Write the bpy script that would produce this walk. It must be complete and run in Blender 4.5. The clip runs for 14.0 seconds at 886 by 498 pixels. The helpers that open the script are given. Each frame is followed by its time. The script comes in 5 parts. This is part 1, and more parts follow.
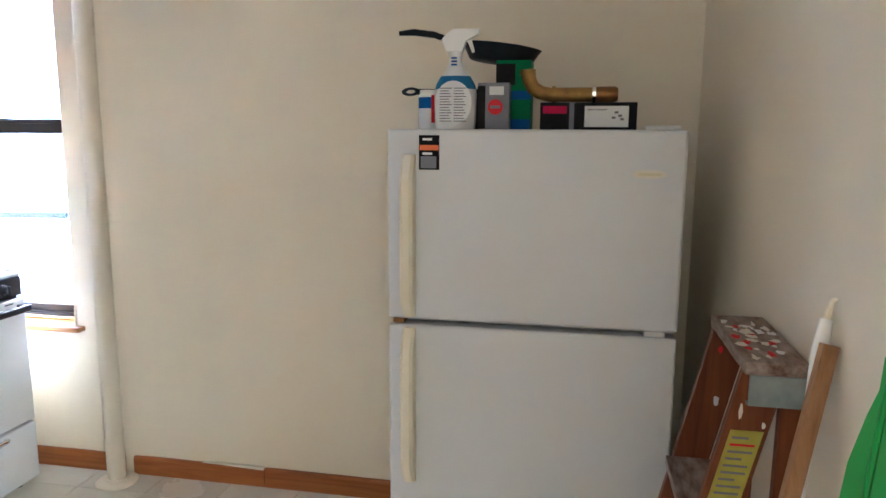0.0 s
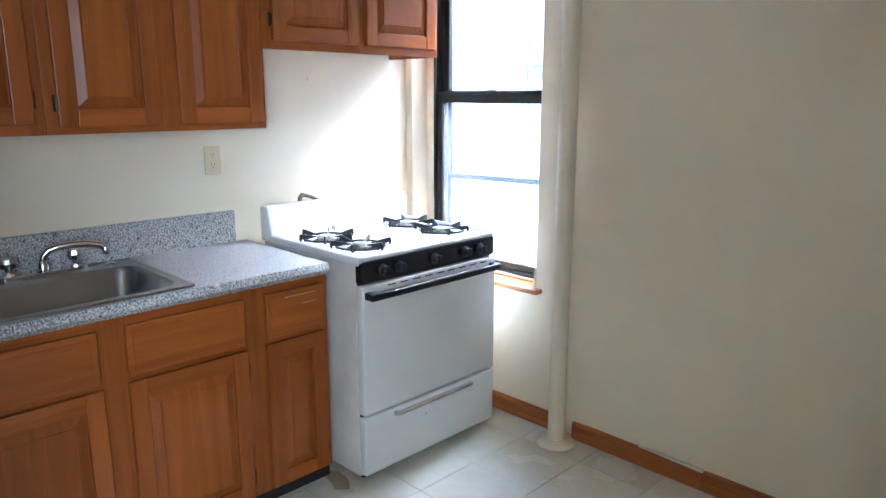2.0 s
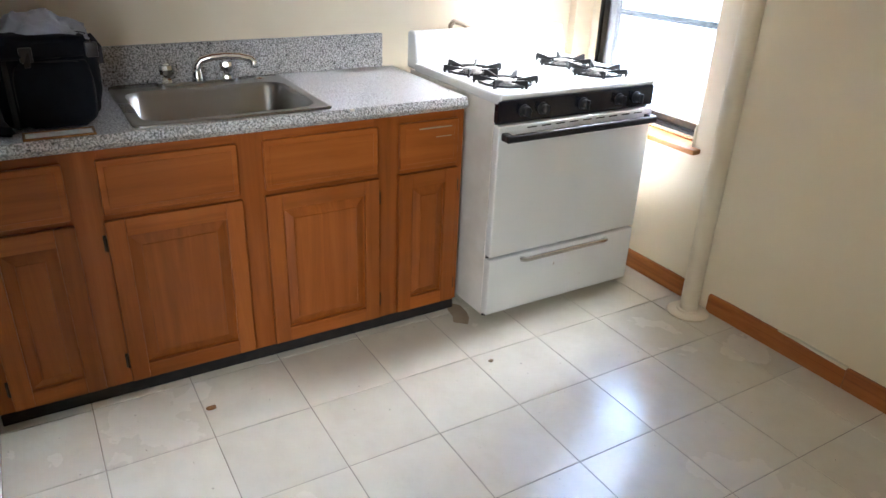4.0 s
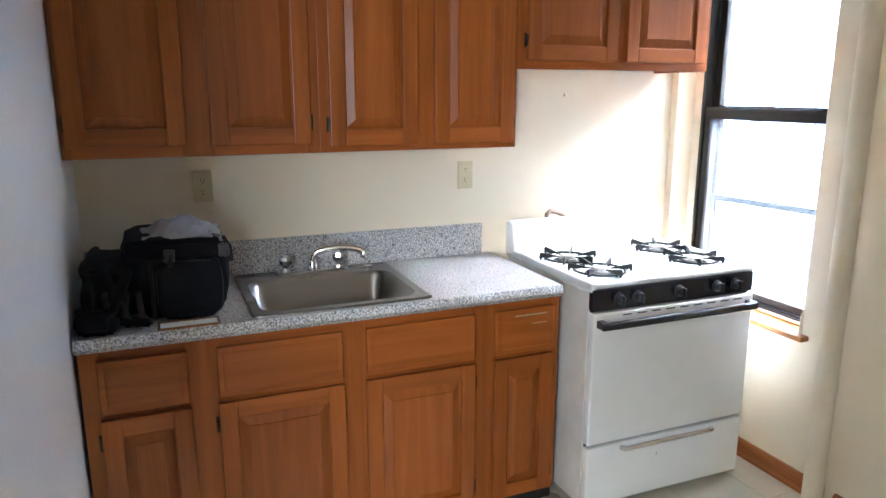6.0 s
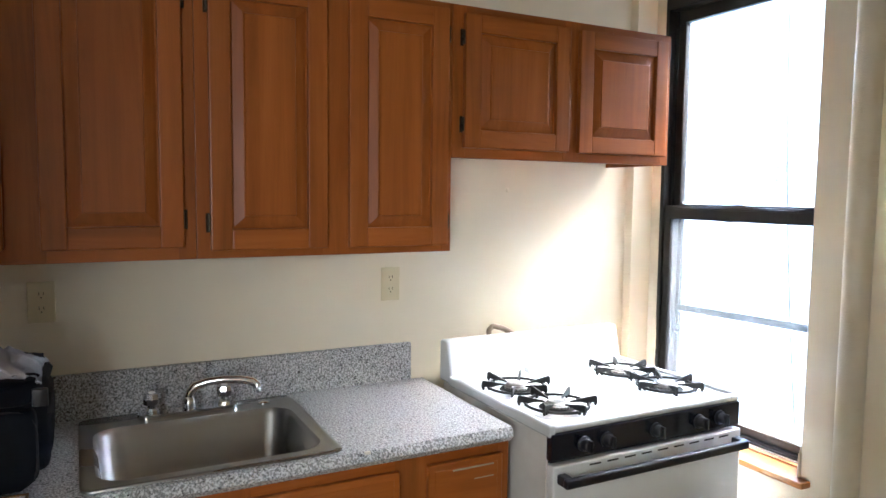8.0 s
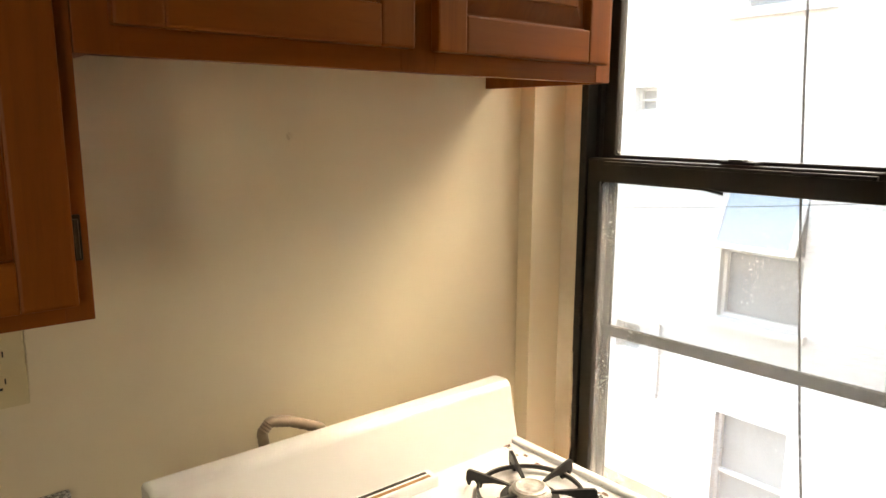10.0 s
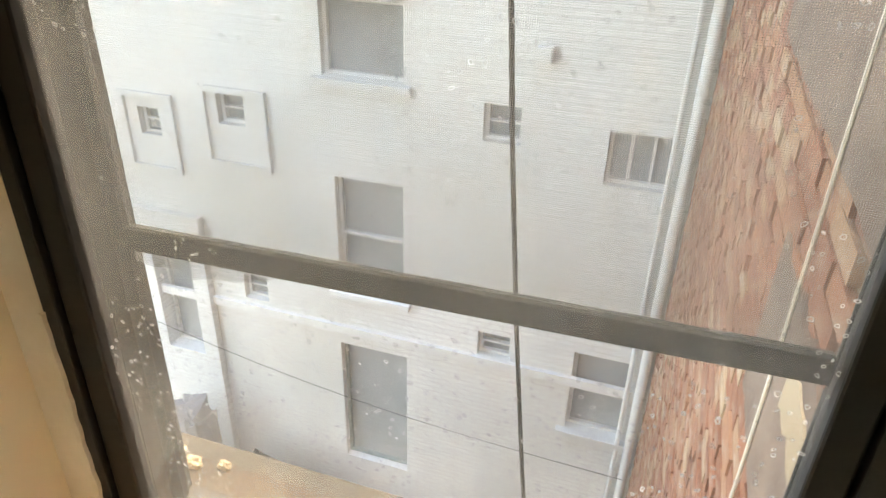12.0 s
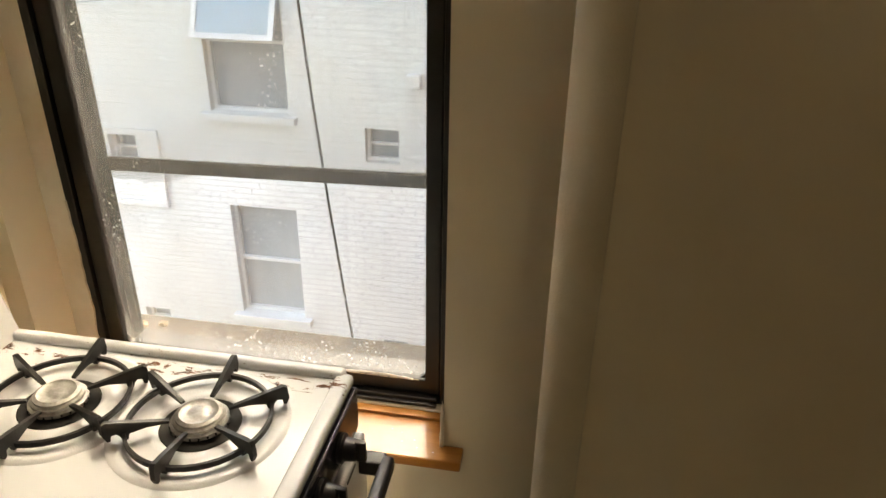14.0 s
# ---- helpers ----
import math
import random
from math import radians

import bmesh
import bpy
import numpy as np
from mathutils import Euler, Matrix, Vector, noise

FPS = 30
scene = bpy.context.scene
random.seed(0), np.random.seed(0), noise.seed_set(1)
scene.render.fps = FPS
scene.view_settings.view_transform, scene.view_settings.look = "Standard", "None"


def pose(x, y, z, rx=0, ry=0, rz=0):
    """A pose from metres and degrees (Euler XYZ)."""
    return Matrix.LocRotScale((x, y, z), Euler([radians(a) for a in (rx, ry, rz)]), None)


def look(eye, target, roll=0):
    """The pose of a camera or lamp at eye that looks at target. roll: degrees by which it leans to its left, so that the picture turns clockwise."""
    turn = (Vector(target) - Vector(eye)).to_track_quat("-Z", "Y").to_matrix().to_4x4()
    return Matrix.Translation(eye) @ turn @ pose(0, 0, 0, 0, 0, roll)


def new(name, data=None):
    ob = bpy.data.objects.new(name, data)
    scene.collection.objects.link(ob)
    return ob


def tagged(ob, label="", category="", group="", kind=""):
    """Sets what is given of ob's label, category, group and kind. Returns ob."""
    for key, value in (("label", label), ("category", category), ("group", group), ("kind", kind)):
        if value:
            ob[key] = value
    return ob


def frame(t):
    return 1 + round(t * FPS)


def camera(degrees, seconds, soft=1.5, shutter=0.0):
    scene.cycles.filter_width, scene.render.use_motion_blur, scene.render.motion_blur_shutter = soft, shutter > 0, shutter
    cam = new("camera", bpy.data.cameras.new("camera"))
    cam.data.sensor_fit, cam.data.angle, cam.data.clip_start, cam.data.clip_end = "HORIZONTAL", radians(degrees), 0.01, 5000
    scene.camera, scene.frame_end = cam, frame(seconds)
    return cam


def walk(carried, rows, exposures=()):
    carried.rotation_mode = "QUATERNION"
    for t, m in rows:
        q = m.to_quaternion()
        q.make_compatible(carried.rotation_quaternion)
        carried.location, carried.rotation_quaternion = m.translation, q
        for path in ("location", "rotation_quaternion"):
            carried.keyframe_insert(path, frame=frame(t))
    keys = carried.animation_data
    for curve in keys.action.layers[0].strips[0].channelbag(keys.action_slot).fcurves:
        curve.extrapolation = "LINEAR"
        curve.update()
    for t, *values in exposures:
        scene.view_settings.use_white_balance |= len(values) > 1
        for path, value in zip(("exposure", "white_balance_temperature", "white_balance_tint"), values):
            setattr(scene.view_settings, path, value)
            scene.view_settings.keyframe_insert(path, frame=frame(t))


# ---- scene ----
cam = camera(64.5, 14.0)
EXPO = [(0.0, 6.85, 5050, 9), (0.5, 6.6, 4950, 9), (1.0, 6.35, 4850, 8), (1.5, 6.25, 4850, 7), (2.5, 6.05, 4850, 6), (3.0, 6.1, 5350, 8), (5.5, 6.5, 5650, 8), (6.5, 6.45, 4950, 7), (7.7, 6.2, 5200, 7),
        (9.8, 4.7, 9300, 11), (10.1, 4.55, 9300, 11), (10.5, 4.15, 9300, 10), (11.0, 3.95, 9300, 9), (12.5, 3.95, 8900, 7), (13.3, 4.0, 9000, 8), (14.0, 3.88, 9300, 9)]
PATH = [
    (0, (2.986, -2.605, 1.48), (2.614, -0.666, 1.16), 0.3),
    (0.5, (2.999, -2.602, 1.512), (2.216, -0.805, 1.117), 0.2),
    (1, (2.968, -2.593, 1.534), (1.865, -0.974, 1.128), -0.0),
    (1.5, (2.858, -2.579, 1.537), (1.565, -1.108, 1.131), -0.0),
    (2, (2.766, -2.494, 1.512), (1.384, -1.112, 1.087), 0.1),
    (2.5, (2.745, -2.419, 1.465), (1.318, -1.142, 0.89), 0.1),
    (3, (2.741, -2.381, 1.458), (1.293, -1.282, 0.625), 0.1),
    (5.5, (2.791, -2.344, 1.581), (1.051, -1.629, 0.904), -0.1),
    (6, (2.801, -2.352, 1.599), (0.996, -1.608, 1.164), 0.1),
    (6.5, (2.721, -2.368, 1.623), (0.891, -1.592, 1.407), 0.2),
    (7, (2.608, -2.352, 1.601), (0.787, -1.532, 1.493), 0.0),
    (7.5, (2.494, -2.252, 1.571), (0.697, -1.382, 1.457), 0.1),
    (9.8, (1.31, -1.297, 1.625), (-0.26, -0.11, 1.272), 0.8),
    (10, (1.193, -1.214, 1.618), (-0.329, 0.033, 1.259), 0.2),
    (10.5, (0.905, -1.011, 1.579), (-0.335, 0.524, 1.249), 1.0),
    (11, (0.771, -0.659, 1.558), (-0.134, 1.074, 1.136), 1.0),
    (11.5, (0.696, -0.418, 1.534), (0.023, 1.339, 0.855), 1.1),
    (12, (0.67, -0.33, 1.47), (0.125, 1.326, 0.489), 1.5),
    (12.5, (0.683, -0.311, 1.492), (0.216, 1.218, 0.29), 1.7),
    (13, (0.736, -0.422, 1.51), (0.309, 1.08, 0.262), 2.1),
    (13.5, (0.918, -0.742, 1.595), (0.494, 0.851, 0.463), 1.5),
    (14, (1.04, -1.022, 1.589), (0.739, 0.743, 0.698), 0.9),
]
walk(cam, [(t, look(eye, target, roll)) for t, eye, target, roll in PATH],
     exposures=EXPO)

# ---- world, sun, large lights ----
world = bpy.data.worlds.new("sky")
scene.world = world
world.use_nodes = True
wn = world.node_tree.nodes
sky = wn.new("ShaderNodeTexSky")
sky.sky_type, sky.sun_disc = "NISHITA", False
sky.sun_elevation, sky.sun_rotation = radians(52), radians(20)
sky.air_density, sky.dust_density = 1.0, 3.0
world.node_tree.links.new(sky.outputs[0], wn["Background"].inputs[0])
wn["Background"].inputs[1].default_value = 0.15

sun_data = bpy.data.lights.new("sun", "SUN")
sun_data.energy, sun_data.angle, sun_data.color = 0.8, radians(60), (1.0, 0.975, 0.94)
sun = new("sun", sun_data)
sun.matrix_world = look((3.42, 9.4, 12.8), (0, 0, 0))

# added fill lamp in the unseen room behind the doorway, brightens the cabinets
side_data = bpy.data.lights.new("side_fill", "AREA")
side_data.shape, side_data.size, side_data.size_y = "RECTANGLE", 1.7, 1.5
side_data.energy, side_data.color = 2.1, (1.0, 0.97, 0.92)
side_lamp = new("side_fill", side_data)
side_lamp.matrix_world = look((5.36, -4.20, 1.55), (0, -4.20, 1.55))


# ---- mesh helpers ----
def cube(x0, x1, y0, y1, z0, z1, b=0.0, seg=2):
    bm = bmesh.new()
    bmesh.ops.create_cube(bm, size=1)
    for v in bm.verts:
        v.co = ((x0 + x1) / 2 + v.co.x * (x1 - x0), (y0 + y1) / 2 + v.co.y * (y1 - y0), (z0 + z1) / 2 + v.co.z * (z1 - z0))
    if b:
        bmesh.ops.bevel(bm, geom=bm.edges[:], offset=b, segments=seg, affect="EDGES", profile=0.6)
    return bm


def merge(*bms):
    out = bmesh.new()
    for bm in bms:
        me = bpy.data.meshes.new("tmp")
        bm.to_mesh(me)
        out.from_mesh(me)
        bpy.data.meshes.remove(me)
    return out


def moved(bm, m):
    bm.transform(m)
    return bm


def rings(loops, closed_ends=True, cyclic=False):
    """A skin over loops of equally many points."""
    bm = bmesh.new()
    vs = [[bm.verts.new(p) for p in loop] for loop in loops]
    n = len(vs[0])
    pairs = list(zip(vs, vs[1:])) + ([(vs[-1], vs[0])] if cyclic else [])
    for a, b in pairs:
        for i in range(n):
            bm.faces.new((a[i], a[(i + 1) % n], b[(i + 1) % n], b[i]))
    if closed_ends and not cyclic:
        bm.faces.new(vs[0][::-1])
        bm.faces.new(vs[-1])
    bmesh.ops.recalc_face_normals(bm, faces=bm.faces[:])
    return bm


def tube(points, r, n=10, cyclic=False, squash=1.0):
    pts = [Vector(p) for p in points]
    rr = r if isinstance(r, (list, tuple)) else [r] * len(pts)
    loops, up = [], None
    for i, p in enumerate(pts):
        a = pts[i - 1] if (i or cyclic) else p
        b = pts[(i + 1) % len(pts)] if (i < len(pts) - 1 or cyclic) else p
        d = (b - a).normalized()
        if up is None:
            up = d.orthogonal().normalized()
        up = (up - d * up.dot(d)).normalized()
        side = d.cross(up)
        loops.append([p + rr[i] * (math.cos(k) * up + squash * math.sin(k) * side) for k in (2 * math.pi * j / n for j in range(n))])
    return rings(loops, True, cyclic)


def lathe(profile, at=(0, 0, 0), n=24):
    """Profile of (radius, height) turned round z."""
    x, y, z = at
    return rings([[(x + r * math.cos(2 * math.pi * j / n), y + r * math.sin(2 * math.pi * j / n), z + h) for j in range(n)] for r, h in profile])


def torus(cx, cy, cz, big, small, n=36, k=8):
    return tube([(cx + big * math.cos(2 * math.pi * j / n), cy + big * math.sin(2 * math.pi * j / n), cz) for j in range(n)], small, k, True)


def slab(outline, d0, d1, plane="xz"):
    """An outline in two axes, given thickness along the third from d0 to d1."""
    put = {"xz": lambda a, b, d: (a, d, b), "yz": lambda a, b, d: (d, a, b), "xy": lambda a, b, d: (a, b, d)}[plane]
    return rings([[put(a, b, d) for a, b in outline] for d in (d0, d1)])


def blob(cx, cy, cz, rx, ry, rz, power=0.5, rough=0.0, seed=0.0, u=32, v=20):
    """A rounded block with soft lumps."""
    bm = bmesh.new()
    bmesh.ops.create_uvsphere(bm, u_segments=u, v_segments=v, radius=1)
    for w in bm.verts:
        c = [math.copysign(abs(q) ** power, q) for q in w.co]
        k = 1 + rough * noise.noise(Vector(w.co) * 2.3 + Vector((seed, 0, 0))) + 0.4 * rough * noise.noise(Vector(w.co) * 7 + Vector((seed, 5, 0)))
        w.co = (cx + rx * c[0] * k, cy + ry * c[1] * k, cz + rz * c[2] * k)
    return bm


def wall_grid(u0, u1, v0, v1, holes, d0, d1, axis="y"):
    """A wall in u (sideways) and v (up), from d0 to d1 through, with rectangular openings."""
    us = sorted({u0, u1, *(h[0] for h in holes), *(h[1] for h in holes)})
    vs = sorted({v0, v1, *(h[2] for h in holes), *(h[3] for h in holes)})
    put = (lambda u, d, v: (u, d, v)) if axis == "y" else (lambda u, d, v: (d, u, v))
    bm, made = bmesh.new(), {}

    def vert(i, j, d):
        if (i, j, d) not in made:
            made[i, j, d] = bm.verts.new(put(us[i], (d0, d1)[d], vs[j]))
        return made[i, j, d]

    def solid(i, j):
        if not (0 <= i < len(us) - 1 and 0 <= j < len(vs) - 1):
            return False
        a, b = (us[i] + us[i + 1]) / 2, (vs[j] + vs[j + 1]) / 2
        return not any(h[0] < a < h[1] and h[2] < b < h[3] for h in holes)

    for i in range(len(us) - 1):
        for j in range(len(vs) - 1):
            if not solid(i, j):
                continue
            for d in (0, 1):
                bm.faces.new([vert(i, j, d), vert(i + 1, j, d), vert(i + 1, j + 1, d), vert(i, j + 1, d)])
            for (a, b), (di, dj) in ((((0, 0), (1, 0)), (0, -1)), (((1, 0), (1, 1)), (1, 0)), (((1, 1), (0, 1)), (0, 1)), (((0, 1), (0, 0)), (-1, 0))):
                if not solid(i + di, j + dj):
                    bm.faces.new([vert(i + a[0], j + a[1], 0), vert(i + b[0], j + b[1], 0), vert(i + b[0], j + b[1], 1), vert(i + a[0], j + a[1], 1)])
    bmesh.ops.recalc_face_normals(bm, faces=bm.faces[:])
    return bm


def part(name, bm, material, parent=None, label="", smooth=False):
    me = bpy.data.meshes.new(name)
    bm.to_mesh(me)
    bm.free()
    me.materials.append(material)
    if smooth:
        for p in me.polygons:
            p.use_smooth = True
        me.set_sharp_from_angle(angle=radians(38))
    ob = new(name, me)
    if parent is not None:
        ob.parent = parent
        root = parent.parent or parent
        if parent.parent is None:
            ob.matrix_parent_inverse = Matrix.Translation(-Vector(parent.location))
    if label:
        tagged(ob, label)
    return ob


def thing(name, at, label, category, group=""):
    ob = new(name)
    ob.empty_display_size = 0.05
    ob.location = at
    return tagged(ob, label, category, group)


def setting(name, bm, material, label="", smooth=False):
    return tagged(part(name, bm, material, None, "", smooth), label, "", "", "structure")


# ---- materials ----
def nodes_of(name):
    m = bpy.data.materials.new(name)
    m.use_nodes = True
    return m, m.node_tree.nodes, m.node_tree.links, m.node_tree.nodes["Principled BSDF"]


def ramp(ns, ls, source, stops):
    r = ns.new("ShaderNodeValToRGB")
    els = r.color_ramp.elements
    while len(els) < len(stops):
        els.new(0.5)
    for e, (p, c) in zip(els, stops):
        e.position, e.color = p, (*c, 1) if len(c) == 3 else c
    ls.new(source, r.inputs[0])
    return r


def noise_node(ns, ls, scale, detail=4.0, stretch=(1, 1, 1), distort=0.0, rough=0.55):
    co, mp, nz = ns.new("ShaderNodeTexCoord"), ns.new("ShaderNodeMapping"), ns.new("ShaderNodeTexNoise")
    mp.inputs["Scale"].default_value = stretch
    ls.new(co.outputs["Object"], mp.inputs[0])
    ls.new(mp.outputs[0], nz.inputs["Vector"])
    nz.inputs["Scale"].default_value, nz.inputs["Detail"].default_value = scale, detail
    nz.inputs["Distortion"].default_value, nz.inputs["Roughness"].default_value = distort, rough
    return nz


def add_bump(ns, ls, bsdf, source, strength, distance):
    b = ns.new("ShaderNodeBump")
    b.inputs["Strength"].default_value, b.inputs["Distance"].default_value = strength, distance
    ls.new(source, b.inputs["Height"])
    ls.new(b.outputs[0], bsdf.inputs["Normal"])
    return b


def mix_rgb(ns, ls, fac, a, b, mode="MIX"):
    m = ns.new("ShaderNodeMix")
    m.data_type, m.blend_type = "RGBA", mode
    for sock, val in ((m.inputs[0], fac), (m.inputs[6], a), (m.inputs[7], b)):
        if isinstance(val, (int, float)):
            sock.default_value = val
        elif isinstance(val, tuple):
            sock.default_value = (*val, 1)
        else:
            ls.new(val, sock)
    return m.outputs[2]


def surface(name, c1, c2, scale=4.0, rough=0.5, bump=0.2, bump_scale=150.0, depth=0.0008, metal=0.0, rough2=None, coat=0.0, stretch=(1, 1, 1)):
    """Two close tones in large soft patches, with fine relief and uneven gloss."""
    m, ns, ls, bs = nodes_of(name)
    big = noise_node(ns, ls, scale, 5, stretch)
    ls.new(ramp(ns, ls, big.outputs["Fac"], ((0.3, c1), (0.7, c2))).outputs[0], bs.inputs["Base Color"])
    fine = noise_node(ns, ls, bump_scale, 3, stretch)
    if bump:
        add_bump(ns, ls, bs, fine.outputs["Fac"], bump, depth)
    r2 = rough if rough2 is None else rough2
    ls.new(ramp(ns, ls, big.outputs["Fac"], ((0.25, (rough,) * 3), (0.75, (r2,) * 3))).outputs[0], bs.inputs["Roughness"])
    bs.inputs["Metallic"].default_value, bs.inputs["Coat Weight"].default_value = metal, coat
    return m


def wood(name, stretch, dark, mid, light, rough=0.36, coat=0.12):
    m, ns, ls, bs = nodes_of(name)
    grain = noise_node(ns, ls, 1.0, 8, stretch, 1.2, 0.62)
    col = ramp(ns, ls, grain.outputs["Fac"], ((0.28, dark), (0.5, mid), (0.74, light))).outputs[0]
    fine = noise_node(ns, ls, 9.0, 3, tuple(s * 1.6 for s in stretch))
    col = mix_rgb(ns, ls, ramp(ns, ls, fine.outputs["Fac"], ((0.32, (0.10,) * 3), (0.44, (0.0,) * 3))).outputs[0], col, tuple(0.45 * c for c in dark))
    # glued staves, each of a slightly different tone
    co, sep, mul, flr, wht = (ns.new("ShaderNode" + k) for k in ("TexCoord", "SeparateXYZ", "Math", "Math", "TexWhiteNoise"))
    mul.operation, flr.operation, wht.noise_dimensions = "MULTIPLY", "FLOOR", "1D"
    mul.inputs[1].default_value = 11.0
    ls.new(co.outputs["Object"], sep.inputs[0])
    ls.new(sep.outputs["Z" if stretch[2] > stretch[1] else "Y"], mul.inputs[0])
    ls.new(mul.outputs[0], flr.inputs[0])
    ls.new(flr.outputs[0], wht.inputs["W"])
    tone = ramp(ns, ls, wht.outputs["Value"], ((0.0, (0.90, 0.885, 0.86)), (1.0, (1.0, 1.0, 1.0))))
    col = mix_rgb(ns, ls, 1.0, col, tone.outputs[0], "MULTIPLY")
    info, hsv = ns.new("ShaderNodeObjectInfo"), ns.new("ShaderNodeHueSaturation")
    mr = ns.new("ShaderNodeMapRange")
    mr.inputs["To Min"].default_value, mr.inputs["To Max"].default_value = 0.90, 1.14
    ls.new(info.outputs["Random"], mr.inputs[0])
    ls.new(mr.outputs[0], hsv.inputs["Value"])
    ls.new(col, hsv.inputs["Color"])
    ls.new(hsv.outputs[0], bs.inputs["Base Color"])
    add_bump(ns, ls, bs, fine.outputs["Fac"], 0.12, 0.0006)
    bs.inputs["Roughness"].default_value, bs.inputs["Coat Weight"].default_value, bs.inputs["Coat Roughness"].default_value = rough, coat, 0.14
    bs.inputs["Specular IOR Level"].default_value = 0.28
    return m


W_DARK, W_MID, W_LIGHT = (0.215, 0.060, 0.0075), (0.285, 0.079, 0.0105), (0.345, 0.105, 0.016)
wood_up = wood("cabinet_wood_upright", (16, 16, 0.9), W_DARK, W_MID, W_LIGHT, 0.42, 0.07)
wood_side = wood("cabinet_wood_sideways", (16, 0.9, 16), W_DARK, W_MID, W_LIGHT, 0.42, 0.07)
sill_wood = wood("sill_wood", (2.2, 26, 26), (0.34, 0.12, 0.02), (0.50, 0.20, 0.04), (0.60, 0.27, 0.065), 0.28, 0.5)
base_wood = wood("baseboard_wood", (1.5, 30, 30), (0.20, 0.06, 0.015), (0.34, 0.115, 0.028), (0.42, 0.16, 0.045), 0.4, 0.2)
ladder_wood = wood("ladder_wood", (30, 30, 2.0), (0.07, 0.02, 0.006), (0.16, 0.044, 0.012), (0.22, 0.07, 0.022), 0.5, 0.05)
stick_wood = wood("stick_wood", (30, 30, 2.0), (0.22, 0.11, 0.045), (0.33, 0.18, 0.08), (0.40, 0.23, 0.11), 0.6, 0.0)

wall_paint = surface("cream_wall_paint", (0.76, 0.675, 0.505), (0.80, 0.72, 0.555), 1.3, 0.42, 0.25, 220.0, 0.0006, rough2=0.52)
pipe_paint = surface("lumpy_pipe_paint", (0.73, 0.655, 0.50), (0.79, 0.72, 0.575), 6.0, 0.34, 0.6, 210.0, 0.0014, rough2=0.45)
gloss_white = surface("white_satin_paint", (0.80, 0.79, 0.76), (0.83, 0.82, 0.79), 1.5, 0.28, 0.3, 60.0, 0.0012, rough2=0.38)
white_blind = surface("white_blind_slat", (0.74, 0.73, 0.70), (0.78, 0.77, 0.74), 3.0, 0.5, 0.0)
ceiling_paint = surface("ceiling_paint", (0.78, 0.76, 0.71), (0.82, 0.80, 0.75), 2.0, 0.7, 0.2)
white_strip = surface("yellowed_white_paint", (0.66, 0.60, 0.47), (0.76, 0.71, 0.60), 14.0, 0.5, 0.4, 90.0, 0.002)
fridge_white = surface("fridge_enamel", (0.60, 0.60, 0.60), (0.63, 0.63, 0.625), 2.0, 0.32, 0.35, 420.0, 0.0004, rough2=0.38)
stove_white = surface("stove_enamel", (0.73, 0.75, 0.76), (0.77, 0.785, 0.79), 3.0, 0.18, 0.0, rough2=0.26, coat=0.3)
stove_side = surface("grimy_side_enamel", (0.66, 0.64, 0.60), (0.80, 0.79, 0.76), 7.0, 0.28, 0.1, rough2=0.45)
ivory = surface("ivory_plastic", (0.62, 0.54, 0.33), (0.68, 0.60, 0.39), 8.0, 0.35, 0.0)
yellowed = surface("yellowed_handle_plastic", (0.70, 0.63, 0.46), (0.76, 0.70, 0.55), 9.0, 0.4, 0.1)
black_plastic = surface("black_plastic", (0.010, 0.011, 0.014), (0.018, 0.018, 0.022), 12.0, 0.3, 0.1, rough2=0.42)
navy_panel = surface("dark_control_panel", (0.006, 0.008, 0.016), (0.010, 0.012, 0.022), 12.0, 0.16, 0.0)
iron = surface("black_grate_enamel", (0.010, 0.010, 0.011), (0.024, 0.023, 0.022), 60.0, 0.32, 0.3, 300.0, 0.0006, rough2=0.5)
# near-black for black parts; in gaps, slots and holes it paints their shade
dark_void = surface("black_and_gap_shade", (0.008, 0.007, 0.006), (0.02, 0.018, 0.015), 30.0, 0.8, 0.1)
window_black = surface("black_window_frame", (0.004, 0.0038, 0.0035), (0.010, 0.009, 0.0075), 18.0, 0.32, 0.2, 200.0, 0.0005, rough2=0.5)
chrome = surface("chrome", (0.72, 0.72, 0.72), (0.80, 0.80, 0.80), 20.0, 0.08, 0.0, metal=1.0, rough2=0.16)
aluminium = surface("burner_aluminium", (0.26, 0.245, 0.225), (0.46, 0.45, 0.43), 70.0, 0.42, 0.7, 260.0, 0.0012, metal=1.0, rough2=0.6)
steel = surface("brushed_steel", (0.27, 0.26, 0.245), (0.36, 0.35, 0.335), 3.0, 0.20, 0.15, 260.0, 0.0003, metal=1.0, rough2=0.34, stretch=(1, 0.06, 1))
bronze = surface("dark_bronze", (0.03, 0.022, 0.014), (0.07, 0.052, 0.03), 60.0, 0.4, 0.2, metal=0.8)
brass = surface("tarnished_brass", (0.20, 0.105, 0.025), (0.42, 0.26, 0.07), 30.0, 0.5, 0.4, metal=0.6, rough2=0.7)
hose_tan = surface("dull_tan_metal", (0.22, 0.165, 0.115), (0.34, 0.27, 0.20), 30.0, 0.45, 0.2, metal=0.4)
copper = surface("dull_copper", (0.19, 0.09, 0.03), (0.28, 0.15, 0.05), 30.0, 0.4, 0.2, metal=0.8)
galvanised = surface("painted_grey_steel", (0.16, 0.20, 0.20), (0.28, 0.32, 0.31), 20.0, 0.5, 0.2)
pack_cloth = surface("black_nylon", (0.005, 0.006, 0.009), (0.012, 0.014, 0.020), 9.0, 0.6, 0.6, 500.0, 0.0008, rough2=0.8)
strap_cloth = surface("black_webbing", (0.004, 0.004, 0.006), (0.012, 0.012, 0.014), 90.0, 0.7, 0.6, 400.0, 0.001)
